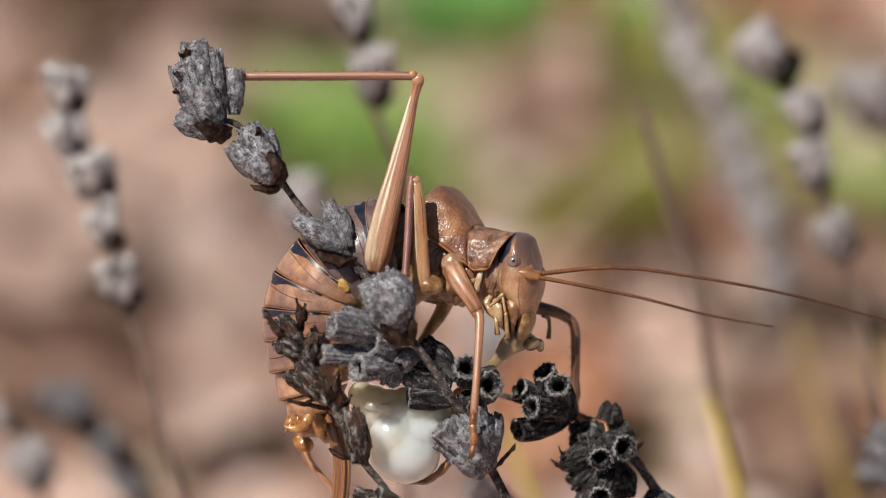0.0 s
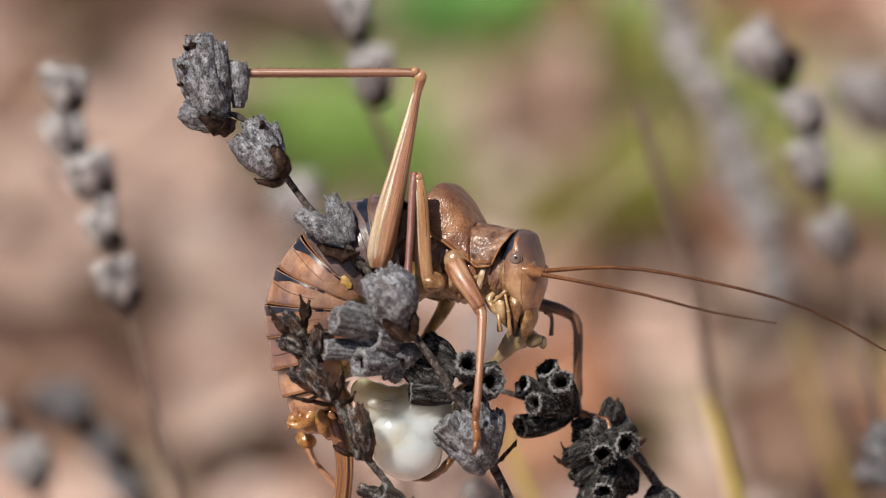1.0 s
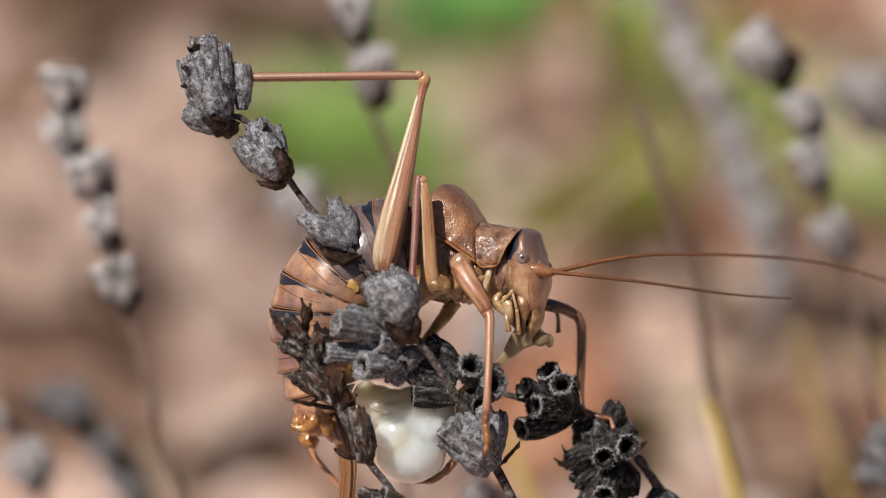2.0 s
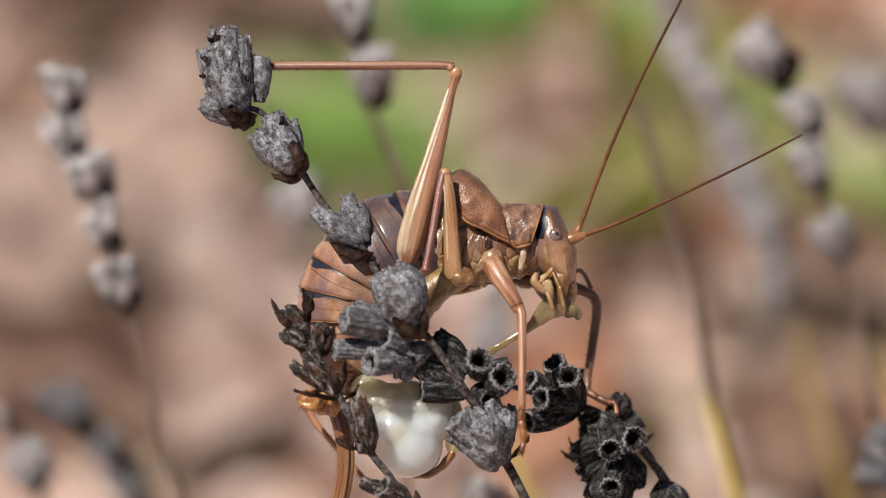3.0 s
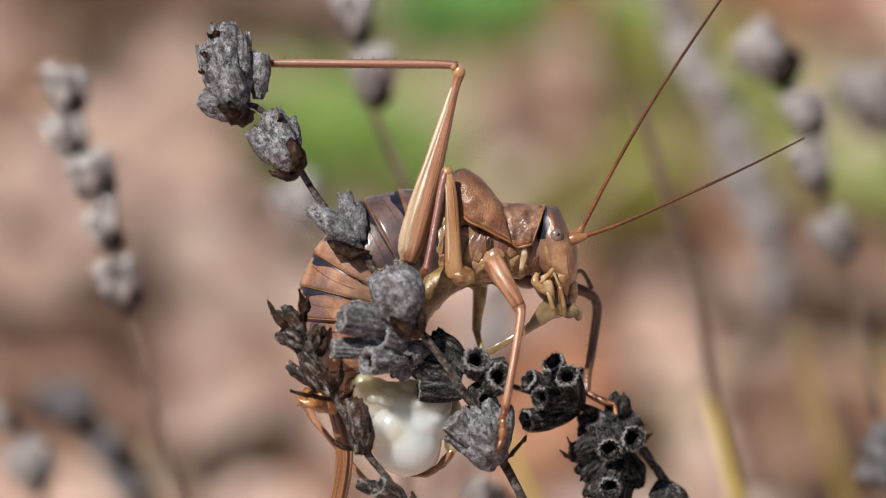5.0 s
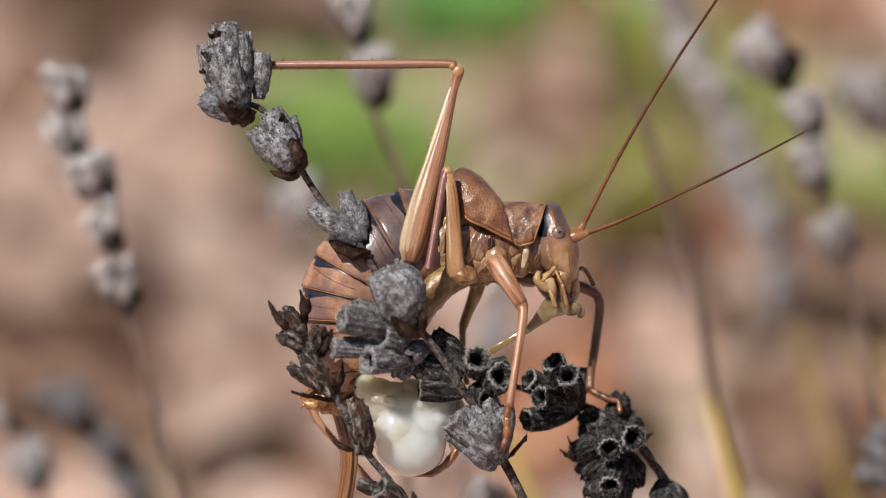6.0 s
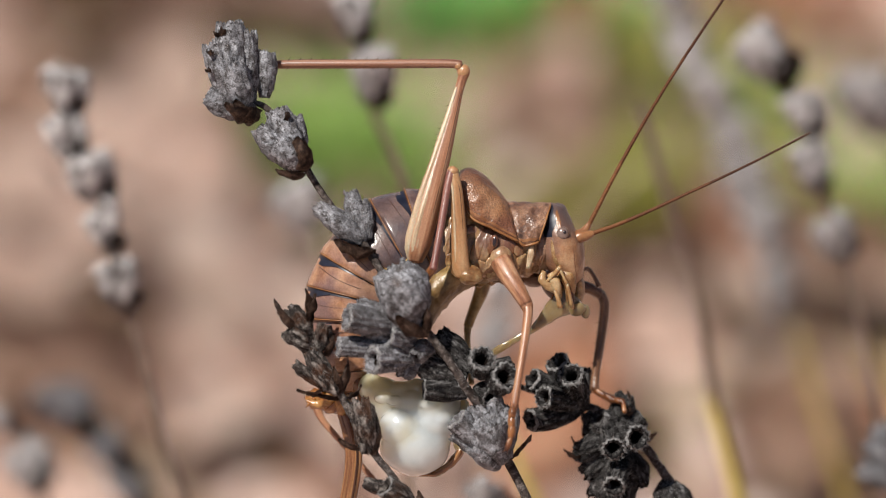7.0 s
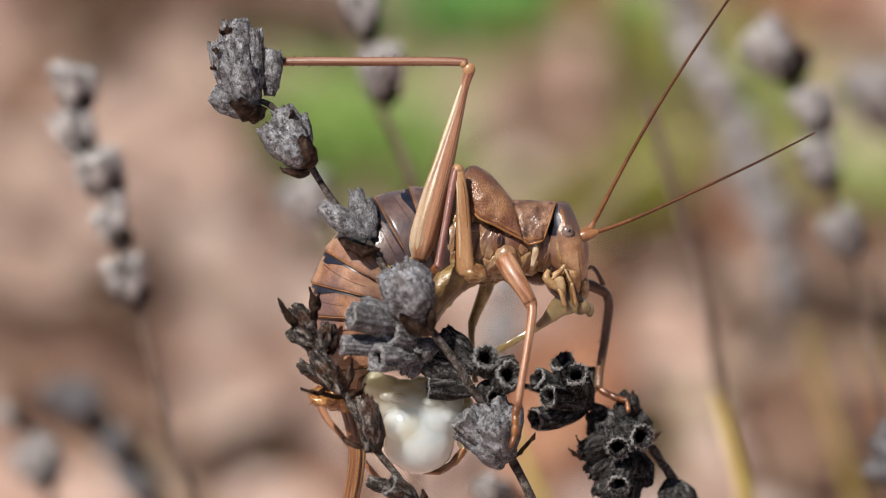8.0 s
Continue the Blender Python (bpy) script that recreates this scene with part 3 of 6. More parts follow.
            spike(bm, p * 1.0 - Vector((0, 0, 0.1)), p + Vector((p.x * 0.12, p.y * 0.12, r * rnd.uniform(0.0, 0.1))), r * 0.14, 4)
    return bm


def along(base, tip, spin=0.0):
    base, tip = Vector(base), Vector(tip)
    m = (tip - base).to_track_quat("Z", "Y").to_matrix().to_4x4()
    m.translation = base * MM
    return m @ Matrix.Rotation(spin, 4, "Z")


def calyx(parent, base, tip, r, opened=False, seed=1, name="calyx", hairs=750, mat=None):
    length = (Vector(tip) - Vector(base)).length
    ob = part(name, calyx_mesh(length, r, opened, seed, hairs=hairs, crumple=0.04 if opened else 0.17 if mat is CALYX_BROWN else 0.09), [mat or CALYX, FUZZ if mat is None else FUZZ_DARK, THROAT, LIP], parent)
    ob.matrix_basis = along(base, tip, seed * 1.3)
    return ob


def bract(parent, base, tip, r, seed=1, cup=0.5):
    """A dry cupped scale that ends in a point."""
    length = (Vector(tip) - Vector(base)).length
    rnd = random.Random(seed)
    bm = bmesh.new()
    rows, cols = 8, 8
    grid = []
    for i in range(rows + 1):
        u = i / rows
        w = r * (math.sin(math.pi * (0.12 + 0.86 * u)) ** 0.8) * (1 + 0.2 * rnd.uniform(-1, 1)) if i < rows else r * 0.05
        bow = 0.35 * r * math.sin(u * 3.0 + seed)
        grid.append([Vector((w * math.sin(a * 1.5) + bow, -w * math.cos(a * 1.5) * cup * 1.6 + 0.3 * noise.noise(Vector((a * 2.2, u * 4, seed * 1.7))), length * (u + 0.03 * math.sin(a * 5 + seed))))
                     for a in (2 * j / cols - 1 for j in range(cols + 1))])
    skin(bm, grid, closed=False)
    bmesh.ops.solidify(bm, geom=bm.faces[:], thickness=0.07)
    ob = part("bract", bm, BRACT, parent, "dark brown papery bract")
    ob.matrix_basis = along(base, tip, 0)
    return ob


def down(p, length=190.0):
    """From the soil up to p along the plumb line, in the plane's own axes."""
    t = radians(TILT)
    return [(p[0] * (1 - 0.3 * (h / length) ** 2), p[1] + h * math.sin(t), p[2] - h * math.cos(t)) for h in (length, 110.0, 55.0, 22.0, 8.0)]


def hairy(bm, pts, radii, count, seed, length=0.22):
    """Short stiff hairs on a stem, as the second material."""
    rnd = random.Random(seed)
    q = smooth_path([(*p, r) for p, r in zip(pts, radii)], 8)
    for _ in range(count):
        i = rnd.randrange(len(q) - 1)
        f = rnd.random()
        v = q[i] * (1 - f) + q[i + 1] * f
        t = Vector(q[i + 1][:3] - q[i][:3]).normalized()
        o = Matrix.Rotation(rnd.random() * 6.283, 3, t) @ t.orthogonal().normalized()
        p = Vector(v[:3]) + o * v[3] * 0.95
        w = t.cross(o) * 0.016
        f = bm.faces.new([bm.verts.new(p - w), bm.verts.new(p + w), bm.verts.new(p + (o + t * rnd.uniform(-0.5, 0.5)) * length * rnd.uniform(0.4, 1))])
        f.material_index = 1
    return bm


def hairy_stem(pts, radii, foot, parent, count, seed):
    bm = tube([*down(foot), foot, *pts], [0.55] * 5 + [radii[0]] + list(radii), n=12, rough=0.2)
    return part("stem", hairy(bm, pts, radii, count, seed), [STEM, FUZZ], parent)


# the stalk that the cricket clings to
STALK = "dry grey lavender stalk with withered flower heads"
main_stalk = thing("lavender_stalk", STALK + ", bearing the cricket", "lavender", "lavender stalks")
foot = (8.74, -3, -25.77)
hairy_stem([(7.35, -3, -21.89), (5.61, -3.2, -18.41), (4.15, -4.2, -15.04), (2.07, -6, -12.15), (1.08, -6.7, -10.5), (-0.44, -6.8, -8.39), (-2.07, -6.8, -6.25), (-4.64, -5.8, -3.16), (-5.92, -5, -1.04)],
           [0.42, 0.42, 0.40, 0.40, 0.38, 0.36, 0.34, 0.32, 0.30], foot, main_stalk, 700, 1)
# big pale head over the abdomen
for base, tip, r, op, sd in (
        ((-2.6, -6.8, -6.9), (-4.8, -8.2, -2.0), 2.4, False, 3), ((-2.2, -6.4, -6.2), (-2.75, -7.4, -2.3), 1.4, False, 4),
        ((-3.4, -7.0, -6.8), (-8.3, -8.9, -5.95), 1.15, True, 5), ((-3.6, -7.2, -6.4), (-7.4, -8.0, -4.9), 0.95, False, 12), ((-3.6, -6.4, -8.9), (-9.0, -7.6, -8.65), 0.85, True, 6),
        ((-2.6, -5.8, -9.75), (-6.1, -8.4, -9.55), 1.2, True, 7), ((-1.9, -4.8, -8.5), (-5.0, -7.6, -7.7), 1.05, True, 8),
        ((-2.4, -6.0, -7.6), (-7.0, -7.2, -7.35), 1.1, False, 9), ((-2.2, -4.8, -8.9), (-3.7, -5.6, -10.9), 1.15, False, 10), ((-1.5, -5.2, -8.0), (-2.4, -6.2, -9.6), 1.1, False, 11)):
    calyx(main_stalk, base, tip, r, op, sd, hairs=1100)
bract(main_stalk, (-1.3, -7.6, -7.2), (-4.0, -9.2, -5.7), 0.85, 3, 0.8)
bract(main_stalk, (-1.4, -7.4, -7.1), (-1.6, -8.6, -4.9), 0.5, 6, 0.8)
# heads under the thorax, their shade put into a darker calyx colour
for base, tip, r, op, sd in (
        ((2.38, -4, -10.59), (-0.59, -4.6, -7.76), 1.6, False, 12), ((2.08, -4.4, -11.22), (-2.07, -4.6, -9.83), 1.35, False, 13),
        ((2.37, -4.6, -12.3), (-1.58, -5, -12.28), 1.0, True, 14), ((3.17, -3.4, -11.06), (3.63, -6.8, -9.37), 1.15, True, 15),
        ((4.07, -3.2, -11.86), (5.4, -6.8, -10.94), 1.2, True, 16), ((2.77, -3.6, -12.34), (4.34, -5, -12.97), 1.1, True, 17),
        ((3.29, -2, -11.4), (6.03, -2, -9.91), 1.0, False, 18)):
    calyx(main_stalk, base, tip, r, op, sd, mat=CALYX_SHADED)
# pale head on which the forefoot rests
for base, tip, r, op, sd in (
        ((5.1, -4, -18.7), (0.95, -4.6, -16.1), 0.85, False, 20), ((5.2, -4.2, -18.6), (1.35, -5.2, -14.75), 1.05, True, 21), ((5.3, -4, -18.5), (2.75, -4.6, -13.65), 1.1, False, 22),
        ((5.4, -4, -18.4), (4.2, -4.4, -13.15), 1.05, True, 23), ((5.6, -4, -18.3), (5.6, -4.4, -13.75), 0.95, False, 24), ((5.3, -4.6, -18.6), (2.9, -6.4, -15.3), 1.1, False, 25),
        ((5.5, -4.8, -18.4), (4.5, -6.7, -14.9), 1.05, False, 26), ((5.0, -4.2, -19), (2.4, -5.4, -17.2), 0.95, False, 27), ((5.4, -3, -18.5), (3.6, -2.6, -14.2), 1.3, False, 28)):
    calyx(main_stalk, base, tip, r, op, sd, hairs=1100)
bract(main_stalk, (5.74, -4, -18.36), (7.72, -4, -16.28), 0.5, 7)
# the upper end sways more than the rest: its own piece
upper = part("stem", tube([(-5.62, -5, -1.53), (-7.1, -4.8, 0.64), (-8.93, -4.0, 2.61), (-10.47, -3.6, 4.69), (-11.83, -3.4, 6.83), (-13.85, -3, 10.23), (-15.62, -2.4, 12.48), (-17.63, -2, 13)],
                          [0.34, 0.36, 0.34, 0.30, 0.30, 0.3, 0.28, 0.2], n=10, rough=0.15), STEM, main_stalk)
for base, tip, r, op, sd in (
        ((-18.11, -2.4, 11.99), (-19.19, -2.6, 19.83), 1.55, False, 30), ((-18.48, -2.8, 12.57), (-20.42, -3.6, 17.99), 1.15, False, 31),
        ((-16.81, -2.4, 12.48), (-17.16, -2.4, 19.15), 0.95, False, 32), ((-15.95, -1.8, 13.41), (-15.36, -1.6, 17.4), 1.0, False, 33),
        ((-17.6, -2.6, 11.73), (-20.64, -3.2, 13.54), 1.15, False, 34), ((-17.08, -3, 12.21), (-18.25, -4.2, 16.37), 1.2, False, 35),
        ((-12.69, -3.6, 7.09), (-14.56, -3.8, 12.13), 1.35, False, 36), ((-12.97, -4, 6.88), (-15.72, -4.4, 10.82), 1.2, False, 37),
        ((-12.34, -3.6, 7.48), (-13, -3.2, 11.71), 1.0, False, 38), ((-12.95, -4.4, 6.97), (-14.59, -5.2, 9.66), 1.3, False, 39),
        ((-7.1, -4.6, 0.64), (-7.98, -3.0, 5.07), 0.85, False, 40), ((-6.61, -4.6, 0.79), (-10.93, -3.3, 3.69), 1.0, False, 41),
        ((-6.52, -4.4, 0.79), (-7.1, -3.2, 4.2), 0.7, False, 42), ((-7, -5.0, 0.54), (-9.53, -4.4, 2.75), 0.95, False, 43)):
    calyx(upper, base, tip, r, op, sd, hairs=1100)
bract(upper, (-15.9, -3, 12.3), (-19.2, -4.8, 12.75), 1.15, 11, 0.9)
bract(upper, (-16.57, -3.2, 11.46), (-17.96, -5, 13.07), 0.9, 15, 0.7)
for a, b, r, sd in (((-18.85, -3.2, 18.9), (-18.54, -3.4, 19.88), 0.35, 61), ((-19.13, -3.6, 18.78), (-19.5, -4, 19.45), 0.35, 62), ((-20.08, -4.2, 17.26), (-20.66, -4.4, 17.45), 0.35, 64),
                    ((-13.78, -4.6, 11.16), (-13.53, -4.8, 12), 0.3, 66), ((-20.38, -4.2, 15.88), (-20.84, -4.6, 15.66), 0.3, 69)):
    bract(upper, a, b, r, sd, 0.6)
bract(upper, (-18.84, -3.4, 18.59), (-20.11, -3.8, 19.07), 0.35, 16, 0.5)
bract(upper, (-12.08, -4, 6.98), (-12.9, -5.6, 9.8), 1.15, 12, 0.8)
bract(upper, (-12.08, -4, 6.68), (-14.62, -4.6, 6.96), 0.8, 13, 0.6)
bract(upper, (-5.87, -5, 0.05), (-9.52, -4.9, 0.79), 1.0, 14, 0.7)

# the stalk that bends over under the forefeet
right_stalk = thing("lavender_stalk", "dark withered lavender stalk bent over, with hollow flower cups coloured as in shade", "lavender", "lavender stalks")
foot = (24.95, 4.5, -26.38)
hairy_stem([(22.26, 4.5, -23.58), (20.02, 4.5, -20.38), (18.09, 4.5, -17.63), (15.42, 3.9, -15.27), (12.46, 3.5, -13.88), (8.91, 3.1, -12.95), (6.12, 2.9, -12.09)],
           [0.42, 0.42, 0.42, 0.36, 0.32, 0.28, 0.25], foot, right_stalk, 500, 2)
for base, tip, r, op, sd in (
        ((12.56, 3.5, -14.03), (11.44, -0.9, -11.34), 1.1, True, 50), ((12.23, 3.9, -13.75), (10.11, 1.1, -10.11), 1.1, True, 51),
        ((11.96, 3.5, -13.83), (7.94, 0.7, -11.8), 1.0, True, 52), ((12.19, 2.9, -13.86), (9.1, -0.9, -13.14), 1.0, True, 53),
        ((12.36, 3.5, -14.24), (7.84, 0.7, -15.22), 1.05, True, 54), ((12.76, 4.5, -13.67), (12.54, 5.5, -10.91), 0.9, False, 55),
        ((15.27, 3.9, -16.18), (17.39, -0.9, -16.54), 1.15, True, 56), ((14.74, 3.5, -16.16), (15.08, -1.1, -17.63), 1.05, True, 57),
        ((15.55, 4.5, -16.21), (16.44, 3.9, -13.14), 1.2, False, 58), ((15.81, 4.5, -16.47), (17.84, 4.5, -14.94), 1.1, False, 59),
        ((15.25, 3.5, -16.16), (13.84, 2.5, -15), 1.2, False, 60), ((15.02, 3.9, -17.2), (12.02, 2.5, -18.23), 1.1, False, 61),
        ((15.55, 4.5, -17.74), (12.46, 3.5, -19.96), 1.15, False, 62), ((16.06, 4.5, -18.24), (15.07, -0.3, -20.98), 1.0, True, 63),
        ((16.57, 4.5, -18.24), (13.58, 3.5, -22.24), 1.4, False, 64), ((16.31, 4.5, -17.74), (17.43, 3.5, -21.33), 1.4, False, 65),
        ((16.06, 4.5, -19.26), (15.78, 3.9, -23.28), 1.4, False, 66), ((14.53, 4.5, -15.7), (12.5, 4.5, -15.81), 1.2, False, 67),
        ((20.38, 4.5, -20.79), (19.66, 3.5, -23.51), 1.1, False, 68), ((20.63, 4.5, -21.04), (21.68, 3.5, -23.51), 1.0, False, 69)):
    calyx(right_stalk, base, tip, r, op, sd, mat=CALYX_SHADED)
bract(right_stalk, (12.97, 3.5, -18.19), (11.53, 2.9, -16.74), 0.35, 21)
bract(right_stalk, (12.97, 3.5, -18.95), (10.82, 2.9, -17.9), 0.5, 22)
bract(right_stalk, (16.52, 3.5, -14.9), (16.62, 3.5, -12.77), 0.5, 23)
bract(right_stalk, (17.28, 3.5, -17.18), (18.99, 2.5, -16.36), 0.6, 24)

# the thin ragged sprig before the abdomen
left_stalk = thing("lavender_stalk", "thin ragged lavender sprig with brown curled bracts", "lavender", "lavender stalks")
foot = (0.3, -5, -25.6)
hairy_stem([(-2.41, -5.5, -22.61), (-4.33, -6, -19.87), (-6.09, -6.2, -17.64), (-7.81, -6.4, -14.69), (-9.53, -6.4, -11.35), (-11.2, -6.4, -8.3), (-12.47, -6.4, -6.09), (-13.36, -6.4, -4.86)],
           [0.34, 0.32, 0.32, 0.33, 0.36, 0.36, 0.32, 0.25], foot, left_stalk, 900, 3)
for base, tip, r, op, sd in (
        ((-11.59, -6.4, -7.91), (-13.24, -6.8, -5.1), 0.85, False, 80), ((-10.6, -6.6, -8.88), (-10.29, -7, -6.52), 0.72, False, 83),
        ((-11.1, -6.4, -8.99), (-13.64, -6.8, -7.21), 0.85, False, 88), ((-9.53, -6.4, -12.23), (-12.75, -6.8, -9.86), 0.6, False, 81),
        ((-9.22, -6.8, -12.61), (-11.66, -7.2, -8.96), 0.78, False, 82), ((-8.84, -6.4, -12.72), (-10.57, -7.4, -10.72), 0.62, False, 87),
        ((-6.34, -6.4, -17.73), (-7.06, -7, -12.99), 1.08, False, 84), ((-6.68, -6.6, -17.62), (-7.74, -7.4, -13.46), 0.6, False, 90), ((-2.75, -6, -22.18), (-5, -7.2, -20.62), 0.95, True, 85),
        ((-3.05, -6, -21.98), (-6.79, -6, -20.21), 0.6, False, 86), ((-2.41, -6, -22.82), (-4.12, -6.6, -21.55), 0.8, False, 89)):
    calyx(left_stalk, base, tip, r, op, sd, mat=CALYX_BROWN)
for base, tip, r, sd in (
        ((-12.17, -6.6, -7.07), (-14.62, -6.8, -4.37), 0.7, 31), ((-12.38, -6.4, -6.83), (-14.3, -7.2, -5.44), 0.55, 32),
        ((-11.98, -6.6, -7.07), (-11.93, -6.6, -3.48), 0.65, 33), ((-11.96, -6.9, -6.33), (-11.18, -6.9, -3.87), 0.5, 42), ((-10.26, -6.6, -9.28), (-9.52, -6.8, -7.31), 0.4, 34),
        ((-9.04, -6.4, -12.82), (-12.66, -6.6, -12.32), 0.3, 35), ((-8.94, -6.4, -12.47), (-8.34, -6.8, -9.76), 0.5, 36), ((-8.82, -7, -12.21), (-9.49, -7.6, -10.13), 0.4, 43),
        ((-6.33, -6.6, -17.82), (-7.93, -7.4, -13.46), 0.35, 37), ((-5.99, -6.6, -17.82), (-5.78, -7, -14.66), 0.4, 38),
        ((-6.59, -6.2, -17.4), (-9.03, -6.8, -16.53), 0.5, 39), ((-2.41, -6, -22.57), (-2.16, -6, -21), 0.45, 40), ((-8.31, -6, -12.98), (-7.07, -6.6, -11.83), 0.3, 41),
        ((-9.77, -6.4, -11.74), (-11.77, -6.8, -12.7), 0.3, 45), ((-11, -6.4, -8.79), (-13.54, -6.8, -8), 0.3, 46)):
    bract(left_stalk, base, tip, r, sd, 0.7)


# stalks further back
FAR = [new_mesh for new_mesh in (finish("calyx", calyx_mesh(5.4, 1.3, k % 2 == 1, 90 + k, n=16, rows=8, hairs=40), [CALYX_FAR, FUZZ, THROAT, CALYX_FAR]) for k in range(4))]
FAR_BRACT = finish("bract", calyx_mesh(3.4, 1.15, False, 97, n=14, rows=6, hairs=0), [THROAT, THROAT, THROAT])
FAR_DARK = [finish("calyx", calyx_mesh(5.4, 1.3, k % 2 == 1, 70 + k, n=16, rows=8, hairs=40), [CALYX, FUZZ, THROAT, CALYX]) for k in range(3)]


def far_stalk(path, heads, label=STALK, radius=0.5, scale=1.0, seed=0, stem_mat=None, dark=False, pale=False):
    rnd = random.Random(seed)
    ob = thing("lavender_stalk", label, "lavender", "lavender stalks")
    pts = down(path[0]) + list(path)
    part("stem", tube(pts, [radius] * len(pts), n=8, rough=0.1), stem_mat or STEM_FAR, ob)
    for base, tip, count in heads:
        ax = Vector(tip) - Vector(base)
        for k in range(count):
            a = 2 * math.pi * k / count + rnd.random()
            o = ax.orthogonal().normalized()
            o = Matrix.Rotation(a, 3, ax.normalized()) @ o
            d = ax.normalized() + o * rnd.uniform(0.08, 0.3)
            c = new("calyx", (FAR_DARK if dark else FAR)[rnd.randrange(3)])
            c.parent = ob
            b = Vector(base) + o * 0.55 + ax * rnd.uniform(0, 0.22)
            f = ax.length / 5.4 * rnd.uniform(0.65, 0.9) * scale
            c.matrix_basis = along(b, b + d, rnd.random() * 6) @ Matrix.Diagonal((f * 1.05, f * 1.05, f, 1))
        for k in range(0 if pale else 2):         # withered bracts round the foot of the head, near-black to imitate its shaded side
            c = new("bract", FAR_BRACT)
            c.parent = ob
            f = ax.length / 5.4 * scale * 0.72
            d = ax.normalized() * 0.8 + Vector((rnd.uniform(0.0, 0.9), rnd.uniform(-0.9, 0.0), rnd.uniform(-0.2, 0.2)))
            b = Vector(base) + ax.normalized() * (-0.2 + 0.4 * k)
            c.matrix_basis = along(b, b + d, rnd.random() * 6) @ Matrix.Diagonal((f, f, f, 1))
    return ob


far_stalk([(-26.16, 52, -27.32), (-28.78, 52, -19.75), (-31.69, 52, -8.68), (-32.74, 52, -5.19), (-34.9, 52, 3.55), (-36.94, 52, 10.55), (-38.68, 52, 16.37)],
          [((-38.45, 52, 13.75), (-38.7, 51, 18.53), 4), ((-37.81, 52, 9.26), (-39.05, 51, 13.54), 4), ((-35.42, 52, 4.6), (-36.84, 51, 9.35), 5), ((-34.32, 52, 0.06), (-35.79, 51, 4.36), 4), ((-32.74, 52, -6.47), (-33.58, 51, -1.34), 5)], seed=1, scale=1.15)
far_stalk([(-3.81, 60, 6.01), (-5.59, 60, 10.77), (-7.38, 60, 14.94), (-8.57, 60, 22.67), (-9.46, 60, 28.63)],
          [((-8.57, 60, 21.6), (-9.44, 59, 26.77), 5), ((-7.38, 60, 14.94), (-7.66, 59, 20.83), 6)], seed=2)
far_stalk([(-9.58, 105, -34.54), (-12.91, 105, -11.91), (-15.24, 105, 1.06), (-16.91, 105, 4.73)],
          [((-14.91, 105, 1.4), (-17.53, 104, 7.7), 6)], seed=3, radius=0.3, pale=True)
far_stalk([(47.64, 72, -19.58), (45.8, 72, -9.76), (43.34, 72, 0.06), (41.19, 72, 6.81), (39.66, 72, 13.57), (34.75, 72, 20.32)],
          [((37.33, 72, 17.56), (32.7, 71, 24.25), 5), ((40.27, 72, 11.73), (38.46, 71, 16.9), 6), ((40.89, 72, 6.2), (39.56, 71, 11.39), 6), ((43.65, 72, -1.29), (41.52, 71, 3.74), 5)], seed=4, scale=1.05)
far_stalk([(58.34, 160, -39.02), (51.57, 160, -19.47), (47.06, 160, -9.7), (44.8, 160, -0.68), (39.54, 160, 10.6), (36.16, 160, 19.62), (29.77, 160, 34.66)],
          [((32.4, 160, 28.64), (29.71, 159, 35.33), 5), ((35.03, 160, 22.63), (31.58, 159, 29.33), 5), ((38.04, 160, 15.86), (34.96, 159, 22.58), 5), ((40.29, 160, 9.85), (37.58, 159, 16.58), 6), ((42.17, 160, 3.83), (39.46, 159, 10.58), 6), ((44.65, 160, -2.18), (42.08, 159, 4.58), 6), ((46.31, 160, -8.95), (43.96, 159, -2.93), 5)], seed=5, scale=1.25, pale=True)
far_stalk([(59.66, 125, -11.08), (56.87, 125, 8.43), (52.69, 125, 17.49)],
          [((55.48, 125, 13.6), (52.22, 124, 20.2), 6)], seed=6, scale=1.4, pale=True)
far_stalk([(-41.86, 95, -36.98), (-46.08, 95, -28.53), (-48.36, 95, -22.68), (-50.96, 95, -16.83)],
          [((-46.28, 95, -28.01), (-48.63, 94, -21.46), 4), ((-49.53, 95, -21.38), (-51.35, 94, -18.22), 2)], seed=7, scale=1.05)
far_stalk([(-31.14, 118, -38.35), (-37.32, 118, -30.11), (-42.46, 118, -21.88), (-46.92, 118, -15.71)],
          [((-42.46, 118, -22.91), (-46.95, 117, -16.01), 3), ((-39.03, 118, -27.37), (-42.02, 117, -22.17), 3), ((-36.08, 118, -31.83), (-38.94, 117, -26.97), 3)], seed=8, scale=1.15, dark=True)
far_stalk([(3.0, 150, -38), (5.0, 150, -24), (6.3, 150, -13)],
          [((6.0, 150, -16), (6.6, 149, -9.5), 5), ((7.2, 150, -9), (7.8, 149, -3.5), 4)], seed=11, scale=1.2, pale=True)
far_stalk([(10.06, 45, -31.95), (6.06, 45, -26.81), (3.77, 45, -23.38)],
          [((5.49, 45, -26.52), (2.91, 44, -22.46), 3), ((6.92, 45, -26.52), (5.02, 44, -23.2), 3)], seed=9, scale=0.8)
far_stalk([(50.08, 45, -31.95), (46.65, 45, -24.52), (44.36, 45, -17.09)],
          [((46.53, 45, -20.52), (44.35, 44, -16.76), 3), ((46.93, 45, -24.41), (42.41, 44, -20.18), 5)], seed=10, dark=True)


def culm(name, path, radii, mat, label, dark=None):
    ob = thing(name, label, "grass", "dry stems")
    part("culm", tube(down(path[0]) + list(path), [radii[0]] * 5 + list(radii), n=8), mat, ob)
    if dark:
        part("upper_culm", tube(dark, [0.55] * len(dark), n=8), STEM_FAR, ob)
    return ob


